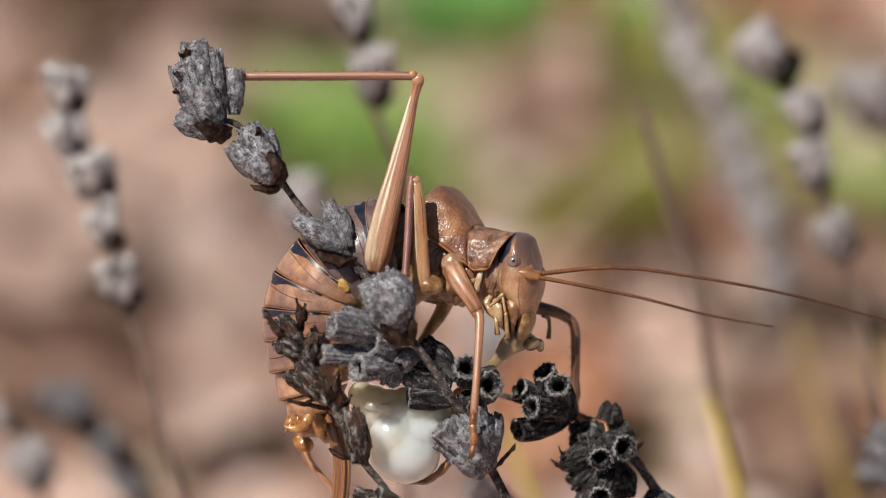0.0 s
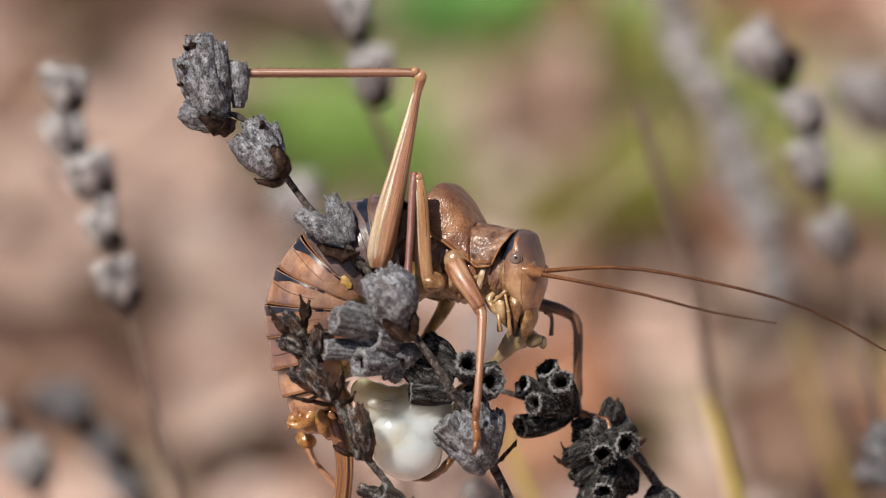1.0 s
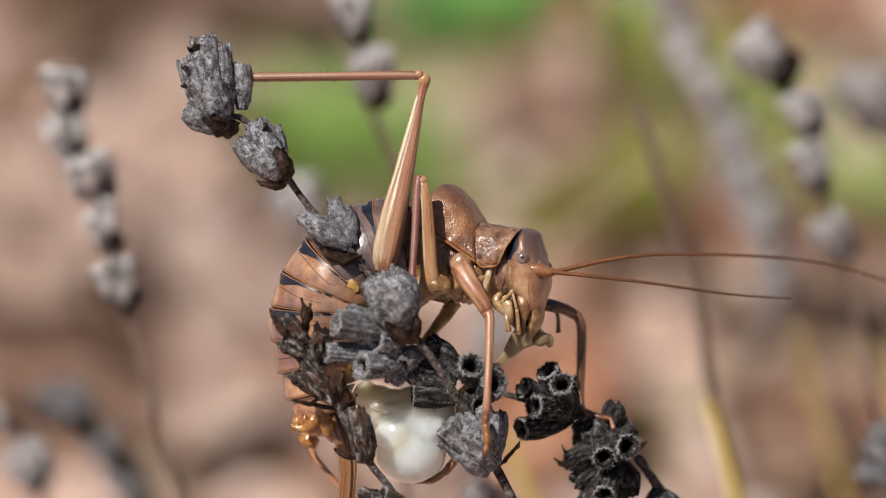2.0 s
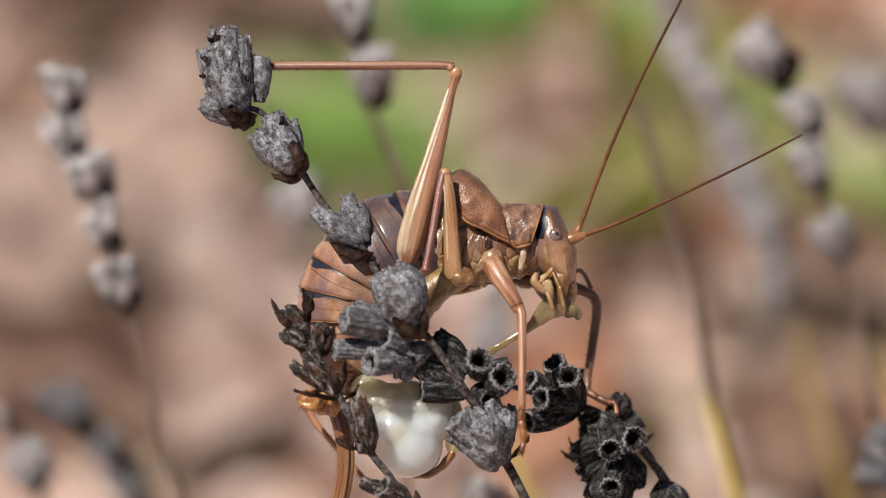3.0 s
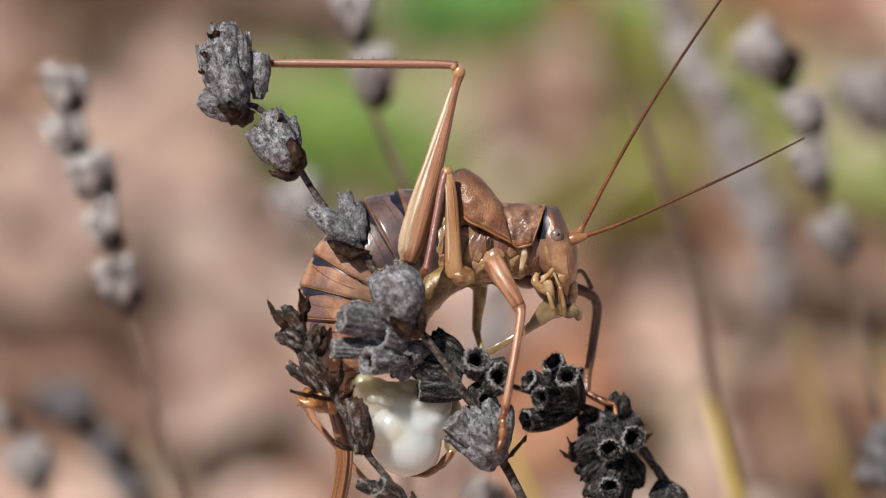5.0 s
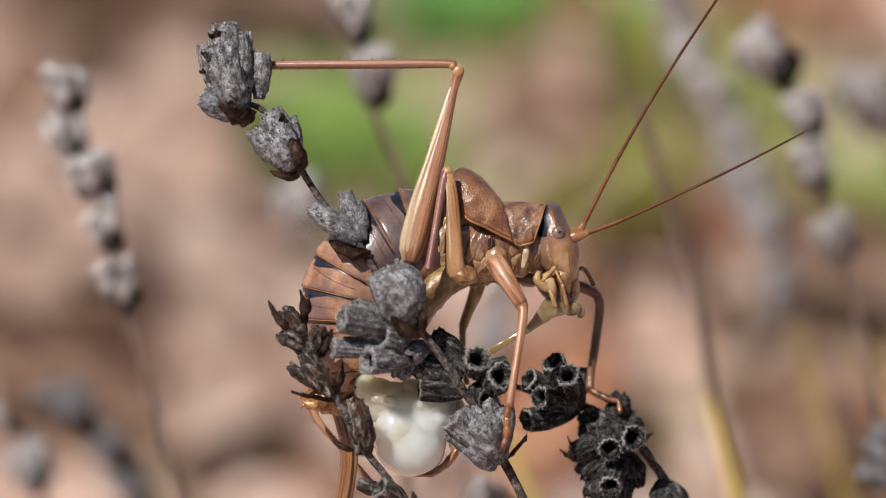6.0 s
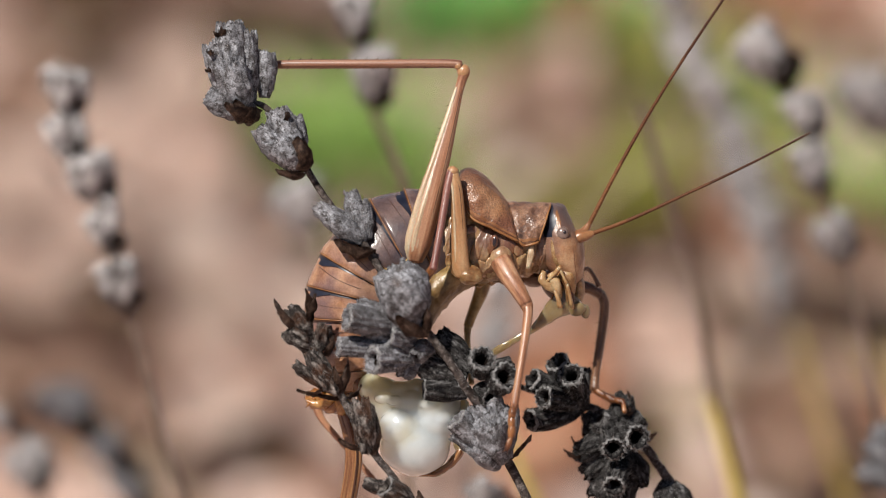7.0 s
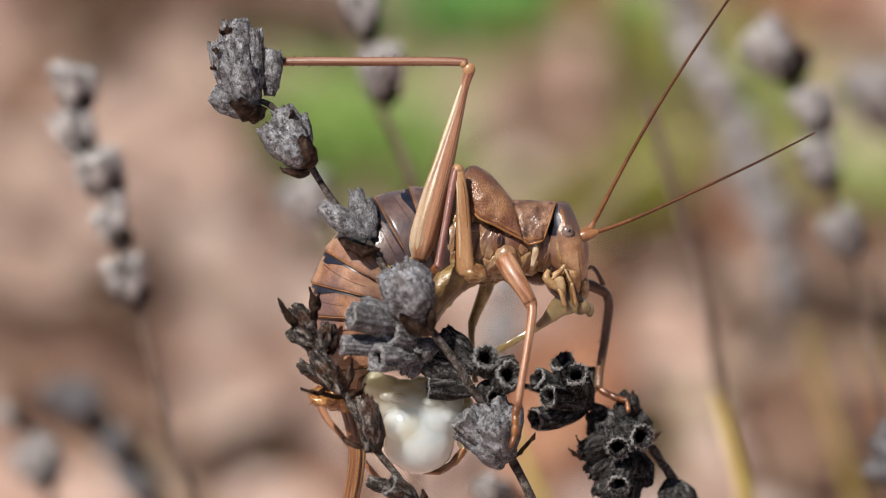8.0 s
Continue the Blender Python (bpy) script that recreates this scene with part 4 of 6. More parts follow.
culm("grass_stem", [(32.85, 75, -30.25), (30.68, 75, -21.59), (28.95, 75, -16.02)], [0.8, 0.75, 0.55], STRAW, "bright yellow straw stem with a dark upper part",
     [(29.57, 75, -18.19), (28.52, 75, -9.84), (25.43, 75, 2.54), (21.4, 75, 15.53)])
culm("grass_stem", [(11.03, 80, -30.63), (8.83, 80, -25), (6.95, 80, -19.98)], [0.7, 0.6, 0.4], STRAW, "thin yellow straw stem")
culm("grass_stem", [(53.82, 160, -34.5), (49.31, 160, -19.47), (46.31, 160, -8.95)], [0.5, 0.5, 0.3], STRAW, "thin yellow straw stem")
culm("grass_stem", [(5.71, 160, -8.95), (16.58, 170, 1.61), (36.42, 190, 18.05)], [0.3, 0.5, 0.4], STRAW_PALE, "pale dry grass blade leaning over")



# ---------------------------------------------------------------- the bush cricket
cricket = thing("bush_cricket", "shiny brown bush cricket clinging to a dry lavender stalk, feeding", "insect")
JOINTS = {}            # moving parts by a key of their own


def limb(key, name, bm, mat, label=""):
    ob = part(name, bm, mat, cricket, label)
    JOINTS[key] = ob
    return ob


def spines(bm, a, b, count, length, off, lean=(0, 0, 0), r=0.05, first=0.08, mat=1):
    a, b, off, lean = Vector(a), Vector(b), Vector(off), Vector(lean)
    for k in range(count):
        p = a.lerp(b, first + (0.98 - first) * k / max(1, count - 1)) + off
        spike(bm, p - off.normalized() * 0.08, p + (off.normalized() + lean).normalized() * length, r, 4, mat)


# thorax and its side plates
part("thorax", fold(tube([(-3.11, 0.4, 0.25), (-1.2, 0.2, 0.55), (1.05, 0, 0.75), (3.81, 0, 0.55), (6.57, 0, 0.45), (8.72, 0, 0.65)],
                    [3.2, 3.9, 4.0, 3.7, 3.2, 2.4], n=110, steps=16, flat=0.86, rough=0.10, seed=4), 0.22, 0.75, 3.1, (1.5, 1, 0.55)), FURROW, cricket, "tan thorax side with folded membrane")


def side_y(x, z):
    """How far the thorax bulges towards the lens at x, z."""
    r = float(np.interp(x, (-3.1, -1.2, 1.0, 3.8, 6.6, 8.7), (3.2, 3.9, 4.0, 3.7, 3.2, 2.4)))
    return -0.86 * r * math.sqrt(max(0.06, 1 - ((z - 0.55) / r) ** 2))


def side_plate(x, z, half, tall, lean, bulge, mat, seed, square=0.75, taper=0.0, label=""):
    """A domed plate of the thorax wall, longer than wide, leaning by so many degrees, set in a furrow."""
    bm = bmesh.new()
    rings = []
    ca, sa = math.cos(radians(lean)), math.sin(radians(lean))
    for k in range(11):
        u = 1 - (k / 10.3)
        ring = []
        for j in range(40):
            w = 2 * math.pi * j / 40
            c, d = math.cos(w), math.sin(w)
            wob = 1 + 0.10 * noise.noise(Vector((c * 1.2, d * 1.2, seed * 3.1)))
            p = math.copysign(abs(c) ** square, c) * half * 1.5 * u * wob * (1 + taper * d)
            q = math.copysign(abs(d) ** square, d) * tall * 1.12 * u * wob
            px, pz = x + p * ca + q * sa, z - p * sa + q * ca
            wrinkle = 0.35 - 1.7 * abs(noise.noise(Vector((p * 2.2 + seed, q * 0.7, seed * 1.3))))
            y = side_y(px, pz) - 0.12 - 0.4 * bulge * (1 - u ** 2.6) + 0.10 * u ** 10 - 0.09 * wrinkle * (1 - u ** 4)
            ring.append(Vector((px, y, pz)))
        rings.append(ring)
    skin(bm, rings)
    bmesh.ops.recalc_face_normals(bm, faces=bm.faces[:])
    return part("side_plate", bm, mat, cricket, label)


for row in ((2.45, 1.75, 0.85, 0.42, -8, 0.42, PLEURA, 1), (3.15, 0.25, 0.40, 1.55, 22, 0.34, PLEURA, 2), (3.85, 0.35, 0.34, 1.45, 16, 0.30, PLEURA, 3), (4.52, 0.55, 0.52, 1.15, 4, 0.40, CUTICLE, 4),
            (5.25, 0.75, 0.36, 0.75, -20, 0.32, PLEURA, 5), (5.85, 0.35, 0.50, 0.80, -28, 0.50, CUTICLE, 6), (6.62, -0.1, 0.32, 0.62, -22, 0.40, PLEURA, 7), (6.95, -1.15, 0.36, 0.7, 10, 0.34, FURROW, 8),
            (3.4, -1.75, 0.62, 0.62, 30, 0.42, PLEURA, 9), (4.15, -1.5, 0.34, 0.75, 12, 0.36, PLEURA, 10), (0.25, 0.55, 0.50, 1.45, 24, 0.30, PLEURA, 11), (-0.45, -0.45, 0.42, 1.35, 30, 0.34, PLEURA, 12),
            (-1.15, -0.95, 0.38, 1.15, 34, 0.36, FURROW, 13), (0.55, -1.35, 0.42, 0.95, 14, 0.42, PALE, 14), (1.25, 1.9, 0.5, 0.95, 12, 0.30, PLEURA, 15), (-0.1, -2.35, 0.6, 0.62, 28, 0.34, PALE, 16),
            (1.2, -2.95, 0.75, 0.42, -6, 0.34, BELLY, 17), (2.9, -2.85, 0.8, 0.42, 4, 0.34, BELLY, 18), (4.5, -2.45, 0.6, 0.45, 8, 0.36, PALE, 19), (5.9, -1.75, 0.5, 0.6, 14, 0.36, FURROW, 20)):
    side_plate(*row)
part("neck_plate", tube([(7.75, -2.75, 0.35), (7.72, -2.8, -0.55), (7.45, -2.5, -1.74)], [0.2, 0.3, 0.16], n=12, flat=0.5), RIDGE, cricket, "pale neck plate")
part("spiracle", ball(bmesh.new(), (4.52, -3.72, 0.64), (0.17, 0.10, 0.46), turn=6), PUPIL, cricket, "dark breathing opening")
part("spiracle_rim", ball(bmesh.new(), (4.52, -3.56, 0.64), (0.32, 0.2, 0.62), turn=6), CUTICLE, cricket)


def pronotum():
    """The saddle: a high pitted hind lobe and a narrower collar."""
    st = (((1.25, 0, 6.5), (1.6, 0, 4.81), 3.3), ((1.65, 0, 7.02), (1.85, 0, 3.76), 3.85), ((2.35, 0, 7.22), (2.45, 0, 2.81), 4.15), ((3.3, 0, 6.84), (3.25, 0, 2.26), 4.25), ((4.3, 0, 5.98), (4.3, 0, 1.8), 4.1),
          ((5.15, 0, 4.98), (5.5, 0, 1.2), 3.85), ((5.58, 0, 4.42), (6.45, 0, 0.72), 3.68), ((5.78, 0, 4.12), (6.62, 0, 0.62), 3.36), ((6.3, 0, 4.2), (6.95, 0, 0.47), 3.42), ((7.4, 0, 4.14), (7.4, 0, 0.38), 3.36),
          ((8.6, 0, 4.14), (7.95, 0, 0.38), 3.24), ((9.5, 0, 4.04), (8.4, 0, 0.65), 3.1))
    q = smooth_path([(*t, *b, w) for t, b, w in st], 7)
    rings, rim = [], []
    for v in q:
        t, b, w = Vector(v[:3]), Vector(v[3:6]), v[6]
        ring = []
        for k in range(65):
            f = math.pi * k / 64
            s = math.sin(f) ** 0.85 if 0 < k < 64 else 0
            p = b.lerp(t, s) + Vector((0, -w * math.copysign(abs(math.cos(f)) ** 0.8, math.cos(f)), 0))
            p += Vector((0, 0.25 * math.copysign((1 - s) ** 3, math.cos(f)), 0))
            n0 = noise.noise(p * 1.1) * 0.13 + noise.noise(p * 2.7) * 0.035
            if v[0] > 5.7:                               # the collar is creased
                n0 += 0.17 * (0.4 - abs(noise.noise(p * 1.0 + Vector((5, 0, 0)))) * 2) + 0.06 * (0.3 - abs(noise.noise(p * 2.4)) * 2)
            ring.append(p + Vector((0.3 * n0, -n0 * math.cos(f), n0 * 0.7)))
        rings.append(ring)
        rim.append(ring[0])
    bm = bmesh.new()
    skin(bm, rings, closed=False)
    bmesh.ops.recalc_face_normals(bm, faces=bm.faces[:])
    bmesh.ops.solidify(bm, geom=bm.faces[:], thickness=0.25)
    for f in bm.faces:
        if min(v.co.x - 0.27 * (4.2 - v.co.z) for v in f.verts) > 5.72:
            f.material_index = 1
    ob = part("pronotum", bm, [PRONOTUM, COLLAR], cricket, "coppery pitted saddle-shaped pronotum")
    bm = bmesh.new()
    skin(bm, [[p + Vector((0, -0.03, -0.01)) for p in r[1:3]] for r in rings[2:-2]], closed=False)
    bmesh.ops.recalc_face_normals(bm, faces=bm.faces[:])
    part("margin", bm, MARGIN, ob, "smooth orange lower margin")
    part("rim", tube([p + Vector((0, -0.05, 0)) for p in rim[2::5]], [0.12] * len(rim[2::5]), n=6, steps=2), EDGE, ob, "pale orange rim")
    front = rings[-1]
    part("rim", tube([p + Vector((0.05, 0, 0.03)) for p in front[::4]], [0.09] * len(front[::4]), n=6, steps=2), EDGE, ob, "pale orange rim")


pronotum()

# abdomen: ring stations, back edge and belly edge of each plate
STATIONS = [((-0.6, 0, 5.16), (0.8, 0, -3.36), 4.0), ((-3.41, 0, 5.31), (0.05, 0, -4.56), 4.4), ((-6.46, 0, 4.41), (-0.9, 0, -5.3), 4.6), ((-8.92, 0, 2.31), (-1.9, 0, -4.95), 4.6), ((-10.93, 0, -0.3), (-2.91, 0, -4.9), 4.5),
            ((-12.08, 0, -3.21), (-2.4, 0, -5.5), 4.3), ((-12.23, 0, -6.11), (-2.9, 0, -6.6), 4.0), ((-11.83, 0, -8.87), (-3.9, 0, -8.4), 3.5), ((-11.43, 0, -11.08), (-5.2, 0, -10.4), 2.9), ((-10.93, 0, -12.88), (-7.0, 0, -12.5), 2.1)]
SEGMENTS = []


def ring_point(st, psi, grow=1.0):
    d, v, w = Vector(st[0]), Vector(st[1]), st[2]
    c, a = (d + v) / 2, (d - v) / 2
    belly = 1.0 if math.cos(psi) > 0 else 0.93
    return c + a * (math.cos(psi) * grow) + Vector((0, -w * belly * math.sin(psi) * grow, 0))


def between(i, u):
    a, b = STATIONS[i], STATIONS[i + 1]
    return tuple(tuple(p + (q - p) * u for p, q in zip(x, y)) for x, y in zip(a[:2], b[:2])) + (a[2] + (b[2] - a[2]) * u,)


def tergite(i):
    n, rows = 40, 7
    bm = bmesh.new()
    rings = []
    for k in range(rows + 1):
        u = k / rows
        st = between(i, u * 1.02 - 0.02 if i else u)
        g = 0.968 + 0.05 * math.sin(u * 2.0) if i < 6 else 0.93 + 0.13 * u
        rings.append([ring_point(st, 2 * math.pi * j / n, g + 0.006 * noise.noise(Vector((j * 0.4, u * 3, i * 7.0)))) for j in range(n)])
    rings.append([p * 1.0 for p in [ring_point(between(i, 0.98), 2 * math.pi * j / n, 0.93) for j in range(n)]])
    vs = skin(bm, rings, cap=False)
    for f in bm.faces:
        j = min(vs_j for vs_j in range(n) if vs[0][vs_j] in f.verts or any(r[vs_j] in f.verts for r in vs))
        if 0.36 < (j + 0.5) / n < 0.64:
            f.material_index = 1
    bmesh.ops.recalc_face_normals(bm, faces=bm.faces[:])
    ob = part("tergite", bm, [TERGITE_GREY if i < 3 else TERGITE, BELLY], cricket)
    rim = [ring_point(between(i, 1.0), radians(a), 1.013 if i < 6 else 1.06) for a in range(-115, 116, 10)]
    part("plate_edge", tube(rim, [0.045] * len(rim), n=6, steps=2), EDGE, ob)
    # a dark line takes the place of the shadow below the overlapping edge
    seam = [ring_point(between(min(i + 1, 8), 0.03 if i < 8 else 1.0), radians(a), 0.985) for a in range(-115, 116, 10)]
    part("seam", tube(seam, [0.05 if i < 5 else 0.11] * len(seam), n=6, steps=2), SPINE, ob, "seam coloured dark for the shade under the plate edge")

    def patch(a0, a1, u0, u1, skew):
        pb = bmesh.new()
        g = [[ring_point(between(i, u0 + (u1 - u0) * x / 5 * (1 - 0.5 * abs(y / 8 - 0.35) - skew * y / 8)), radians(a0 + (a1 - a0) * y / 8),
                         0.974 + 0.05 * math.sin((u0 + (u1 - u0) * x / 5) * 2.0)) for x in range(6)] for y in range(9)]
        skin(pb, g, closed=False)
        part("marking", pb, DARK, ob, "blue-black marking")
    if i < 6:
        for s in (1, -1):
            patch(s * 22, s * 56, 0.03, 0.36, 0.4)
            patch(s * 6, s * 100, 0.01, 0.17, 0.3)
    if i > 6:
        SEGMENTS.append(ob)
        return
    crease = [ring_point(between(i, 0.45 + 0.1 * math.sin(a * 0.05 + i)), radians(a), 0.968 + 0.05 * math.sin(0.45 * 2.0) + 0.001) for a in range(25, 105, 8)]
    part("crease", tube(crease, [0.03] * len(crease), n=5, steps=2), SPINE, ob)
    if i == 2:                               # soft membrane between plates
        c = ring_point(between(i, 0.95), radians(100), 0.985)
        part("membrane", fold(ball(bmesh.new(), c, (1.1, 0.2, 0.5), 40, 24, turn=50), 0.12, 1.6, i), YELLOW, ob, "yellow membrane")
    SEGMENTS.append(ob)


for i in range(9):
    tergite(i)

part("belly", fold(tube([(2.6, -0.4, -1.6), (0.3, -0.5, -2.7), (-1.35, -0.6, -4.35), (-2.5, -0.6, -6.0), (-3.7, -0.6, -7.7), (-5.2, -0.4, -9.4)], [1.5, 1.75, 1.75, 1.7, 1.5, 1.1], n=36, steps=8, flat=2.0, rough=0.05), 0.09, 0.8, 5), BELLY, SEGMENTS[2], "soft olive yellow belly")
# end of the abdomen
bm = tube([(-10.62, 0, -12.48), (-9.62, 0, -13.18), (-8.62, 0, -14.08), (-8.31, -0.4, -15.07)], [1.3, 1.5, 1.0, 0.5], n=24, flat=1.25, rough=0.2)
tail = limb("tail", "tail_plate", bm, AMBER, "amber tail plates")
for pts, r, w in (([(-9.57, -1.9, -12.4), (-10.06, -2.1, -13.19), (-10.86, -1.9, -13.7), (-11.76, -1.8, -13.51), (-12.01, -1.7, -13.21)], [0.4, 0.55, 0.42, 0.2, 0.05], 0.8),
                  ([(-9.16, -2, -12.6), (-8.86, -2.2, -13.49), (-8.97, -1.8, -14.6)], [0.4, 0.62, 0.3], 0.6), ([(-10.57, -1.6, -12.42), (-10.66, -1.9, -13.1), (-10.27, -1.6, -14.11)], [0.3, 0.5, 0.25], 0.7),
                  ([(-11.1, -0.6, -12.46), (-11.4, -0.8, -13.25), (-11.1, -0.8, -14.05)], [0.4, 0.55, 0.2], 0.9)):
    part("tail_scale", tube(pts, r, n=14, flat=w, rough=0.25), AMBER, tail, "small amber tail scale")
part("end_plate", fold(tube([(-7.9, -0.8, -10.6), (-7.3, -1.2, -11.8), (-7.0, -1.4, -12.9), (-7.4, -1.4, -13.9)], [1.1, 1.2, 0.8, 0.3], n=24, steps=8, flat=0.8), 0.12, 0.9, 3), OVIPOSITOR, tail, "dark amber end plate")
part("cercus", tube([(-11.18, -1.4, -13.12), (-11.66, -1.7, -13.51), (-12.11, -1.9, -14)], [0.24, 0.16, 0.03], n=8), AMBER, tail, "small hooked cercus")
bm = bmesh.new()
for dx, r, w in ((0, 0.62, 0.8), (-0.42, 0.36, 1.1), (0.42, 0.36, 1.0)):
    pts = [(-8.99, -1, -13.54), (-8.29, -1.2, -15.53), (-7.89, -1.2, -17.92), (-8.09, -1.2, -20.42), (-8.59, -1, -22.93), (-9.7, -0.8, -26.95)]
    sweep(bm, [(x + dx, y, z) for x, y, z in pts], [r * 0.9, r * 1.05, r, r * 0.95, r * 0.9, r * 0.5], n=12, flat=w)
sabre = limb("ovipositor", "ovipositor", bm, OVIPOSITOR, "long glossy reddish brown sabre-shaped ovipositor")
for dx in (0.3,):
    part("groove", tube([(x + dx, y - 0.52, z) for x, y, z in pts], [0.05, 0.07, 0.07, 0.07, 0.06, 0.03], n=8), SPINE, sabre, "dark lengthwise groove")

# spermatophore
def blobs(items, lump=0.05, dy=0.0):
    """Rounded lobes that press into one another."""
    bm = bmesh.new()
    for c, r in items:
        c = (c[0], c[1] + dy, c[2])
        made = bmesh.ops.create_icosphere(bm, subdivisions=4, radius=1.0)["verts"]
        for v in made:
            d = v.co.normalized()
            k = 1 + lump * noise.noise(d * 1.8 + Vector(c)) + lump * 0.3 * noise.noise(d * 5 + Vector(c))
            v.co = Vector(c) + Vector((d.x * r[0], d.y * r[1], d.z * r[2])) * k
    return bm


def melt(ob, grain, soften=3):
    """Lets the lobes run together."""
    m = ob.modifiers.new("melt", "REMESH")
    m.mode, m.voxel_size, m.use_smooth_shade = "VOXEL", grain * MM, True
    m = ob.modifiers.new("soften", "SMOOTH")
    m.factor, m.iterations = 0.5, soften


limb("spermatophore", "spermatophore", blobs([
    ((-2.45, 0.3, -16.95), (3.2, 2.5, 3.05)), ((-0.9, 0.3, -14.7), (2.65, 2.2, 2.5)), ((-2.3, 0.4, -14.9), (3.3, 2.1, 2.9)), ((-3.75, -0.75, -15.7), (1.9, 1.6, 1.8)), ((-2.95, -0.1, -13.5), (1.9, 1.6, 1.3)),
    ((0.3, -0.5, -13.6), (1.3, 1.2, 1.2)), ((-1.0, -0.9, -15.3), (1.6, 1.1, 1.4)), ((-2.2, 0.1, -12.4), (1.0, 1.0, 0.7)), ((-5.4, 0.2, -12.5), (1.7, 1.3, 1.25)), ((-4.6, 0.3, -13.6), (1.7, 1.4, 1.6)),
    ((-6.3, 0.4, -12.2), (1.2, 1.0, 1.3)), ((-3.9, 0.0, -12.5), (1.7, 1.1, 0.9)), ((-2.2, 0.1, -12.3), (1.5, 1.1, 0.95)), ((-5.2, -1.0, -13.1), (0.85, 0.6, 0.5)), ((-4.2, -1.3, -13.3), (0.8, 0.6, 0.45)), ((-1.2, -1.4, -13.6), (1.0, 0.7, 0.6)), ((-0.2, -1.3, -14.9), (0.9, 0.7, 0.8)), ((-5.9, 0.4, -13.9), (0.9, 1.0, 1.3))], 0.04, -2.5), GEL, "glossy milky white spermatophore")
melt(JOINTS["spermatophore"], 0.11, 3)
melt(part("jelly", blobs([((1.5, 0.3, -14.3), (0.9, 1.0, 1.5)), ((1.6, 0.7, -16.6), (0.75, 0.9, 1.5)), ((0.9, 0.1, -12.9), (0.8, 0.8, 0.8))], 0.10, -2.3), JELLY, JOINTS["spermatophore"], "clear yellowish jelly"), 0.11, 4)
part("husk", tube([(-2.11, -1.6, -20.0), (-0.45, -1.7, -19.7), (1, -1.7, -18.6), (1.81, -1.5, -17.1), (2.01, -1.2, -15.9)], [0.1, 0.3, 0.38, 0.34, 0.15], n=14, steps=8, flat=1.6, rough=0.35), OVIPOSITOR, JOINTS["spermatophore"], "glossy amber brown husk")
limb("mucus", "mucus_strand", tube([(11.2, -0.6, -3.9), (10.5, -0.8, -4.75), (9.45, -0.9, -5.75), (8.04, -1, -7.0), (6.54, -1, -7.94), (5.05, -1, -8.84), (2.81, 0, -10.22)], [1.35, 1.2, 0.72, 0.34, 0.27, 0.32, 0.3], n=20, rough=0.2, flat=0.4),
     STRAND, "greenish translucent mucus strand")
part("drop", ball(ball(bmesh.new(), (11.89, -0.9, -5.35), (0.8, 0.7, 0.6), turn=-20), (12.61, -0.5, -5.55), (0.42, 0.5, 0.62)), STRAND, JOINTS["mucus"], "chewed jelly in the jaws")

# head
HEAD = (((9.82, 0, 4.06), 0.35, 0.6), ((9.92, 0, 3.81), 0.85, 1.5), ((9.97, 0, 3.21), 1.05, 2.1), ((10.08, 0, 2.31), 1.42, 2.6), ((10.25, 0, 1.3), 1.75, 2.85), ((10.42, 0, 0.3), 2.02, 2.95),
        ((10.58, 0, -0.75), 1.98, 2.8), ((10.85, 0, -1.65), 1.68, 2.4), ((11.05, 0, -2.26), 1.36, 2.0), ((11.2, 0, -2.95), 1.02, 1.55), ((11.25, 0, -3.45), 0.6, 1.0))
rings = []
for v in smooth_path([(*c, a, b) for c, a, b in HEAD], 5):
    c = Vector(v[:3])
    ring = []
    for w in (2 * math.pi * k / 56 for k in range(56)):
        p = Vector((v[3] * math.copysign(abs(math.cos(w)) ** 0.9, math.cos(w)), v[4] * math.copysign(abs(math.sin(w)) ** 0.88, math.sin(w)), 0.06 * math.cos(3 * w)))
        q = c + p
        ring.append(q + p.normalized() * (0.10 * noise.noise(q * 0.8) + 0.03 * noise.noise(q * 2.6) + 0.09 * (0.35 - 1.6 * abs(noise.noise(Vector((q.x * 0.7, q.y * 0.9, q.z * 0.38 + 4)))))))
    rings.append(ring)
HEAD_RINGS = rings


def head_patch(h0, h1, w0, w1, off=0.04, wave=0.0):
    """A patch of the head shell: heights as parts of its rings, angles in degrees (-90 faces the lens)."""
    bm = bmesh.new()
    grid = []
    n = len(HEAD_RINGS) - 1
    for i in range(31):
        row = []
        for j in range(17):
            u = h0 + (h1 - h0) * i / 30
            mid, half = (w0 + w1) / 2, (w1 - w0) / 2 * (math.sin(math.pi * (0.08 + 0.84 * i / 30)) ** 0.6)
            w = (mid + half * (j / 8 - 1) + wave * math.sin(i * 0.43)) % 360 / 360 * 56
            k, f = int(u * n), u * n - int(u * n)
            a, b = int(w) % 56, (int(w) + 1) % 56
            r0, r1 = HEAD_RINGS[k], HEAD_RINGS[min(k + 1, n)]
            p = r0[a].lerp(r0[b], w - int(w)).lerp(r1[a].lerp(r1[b], w - int(w)), f)
            c = sum(r0, Vector()) / 56
            row.append(p + (p - c).normalized() * off)
        grid.append(row)
    skin(bm, grid, closed=False)
    return bm


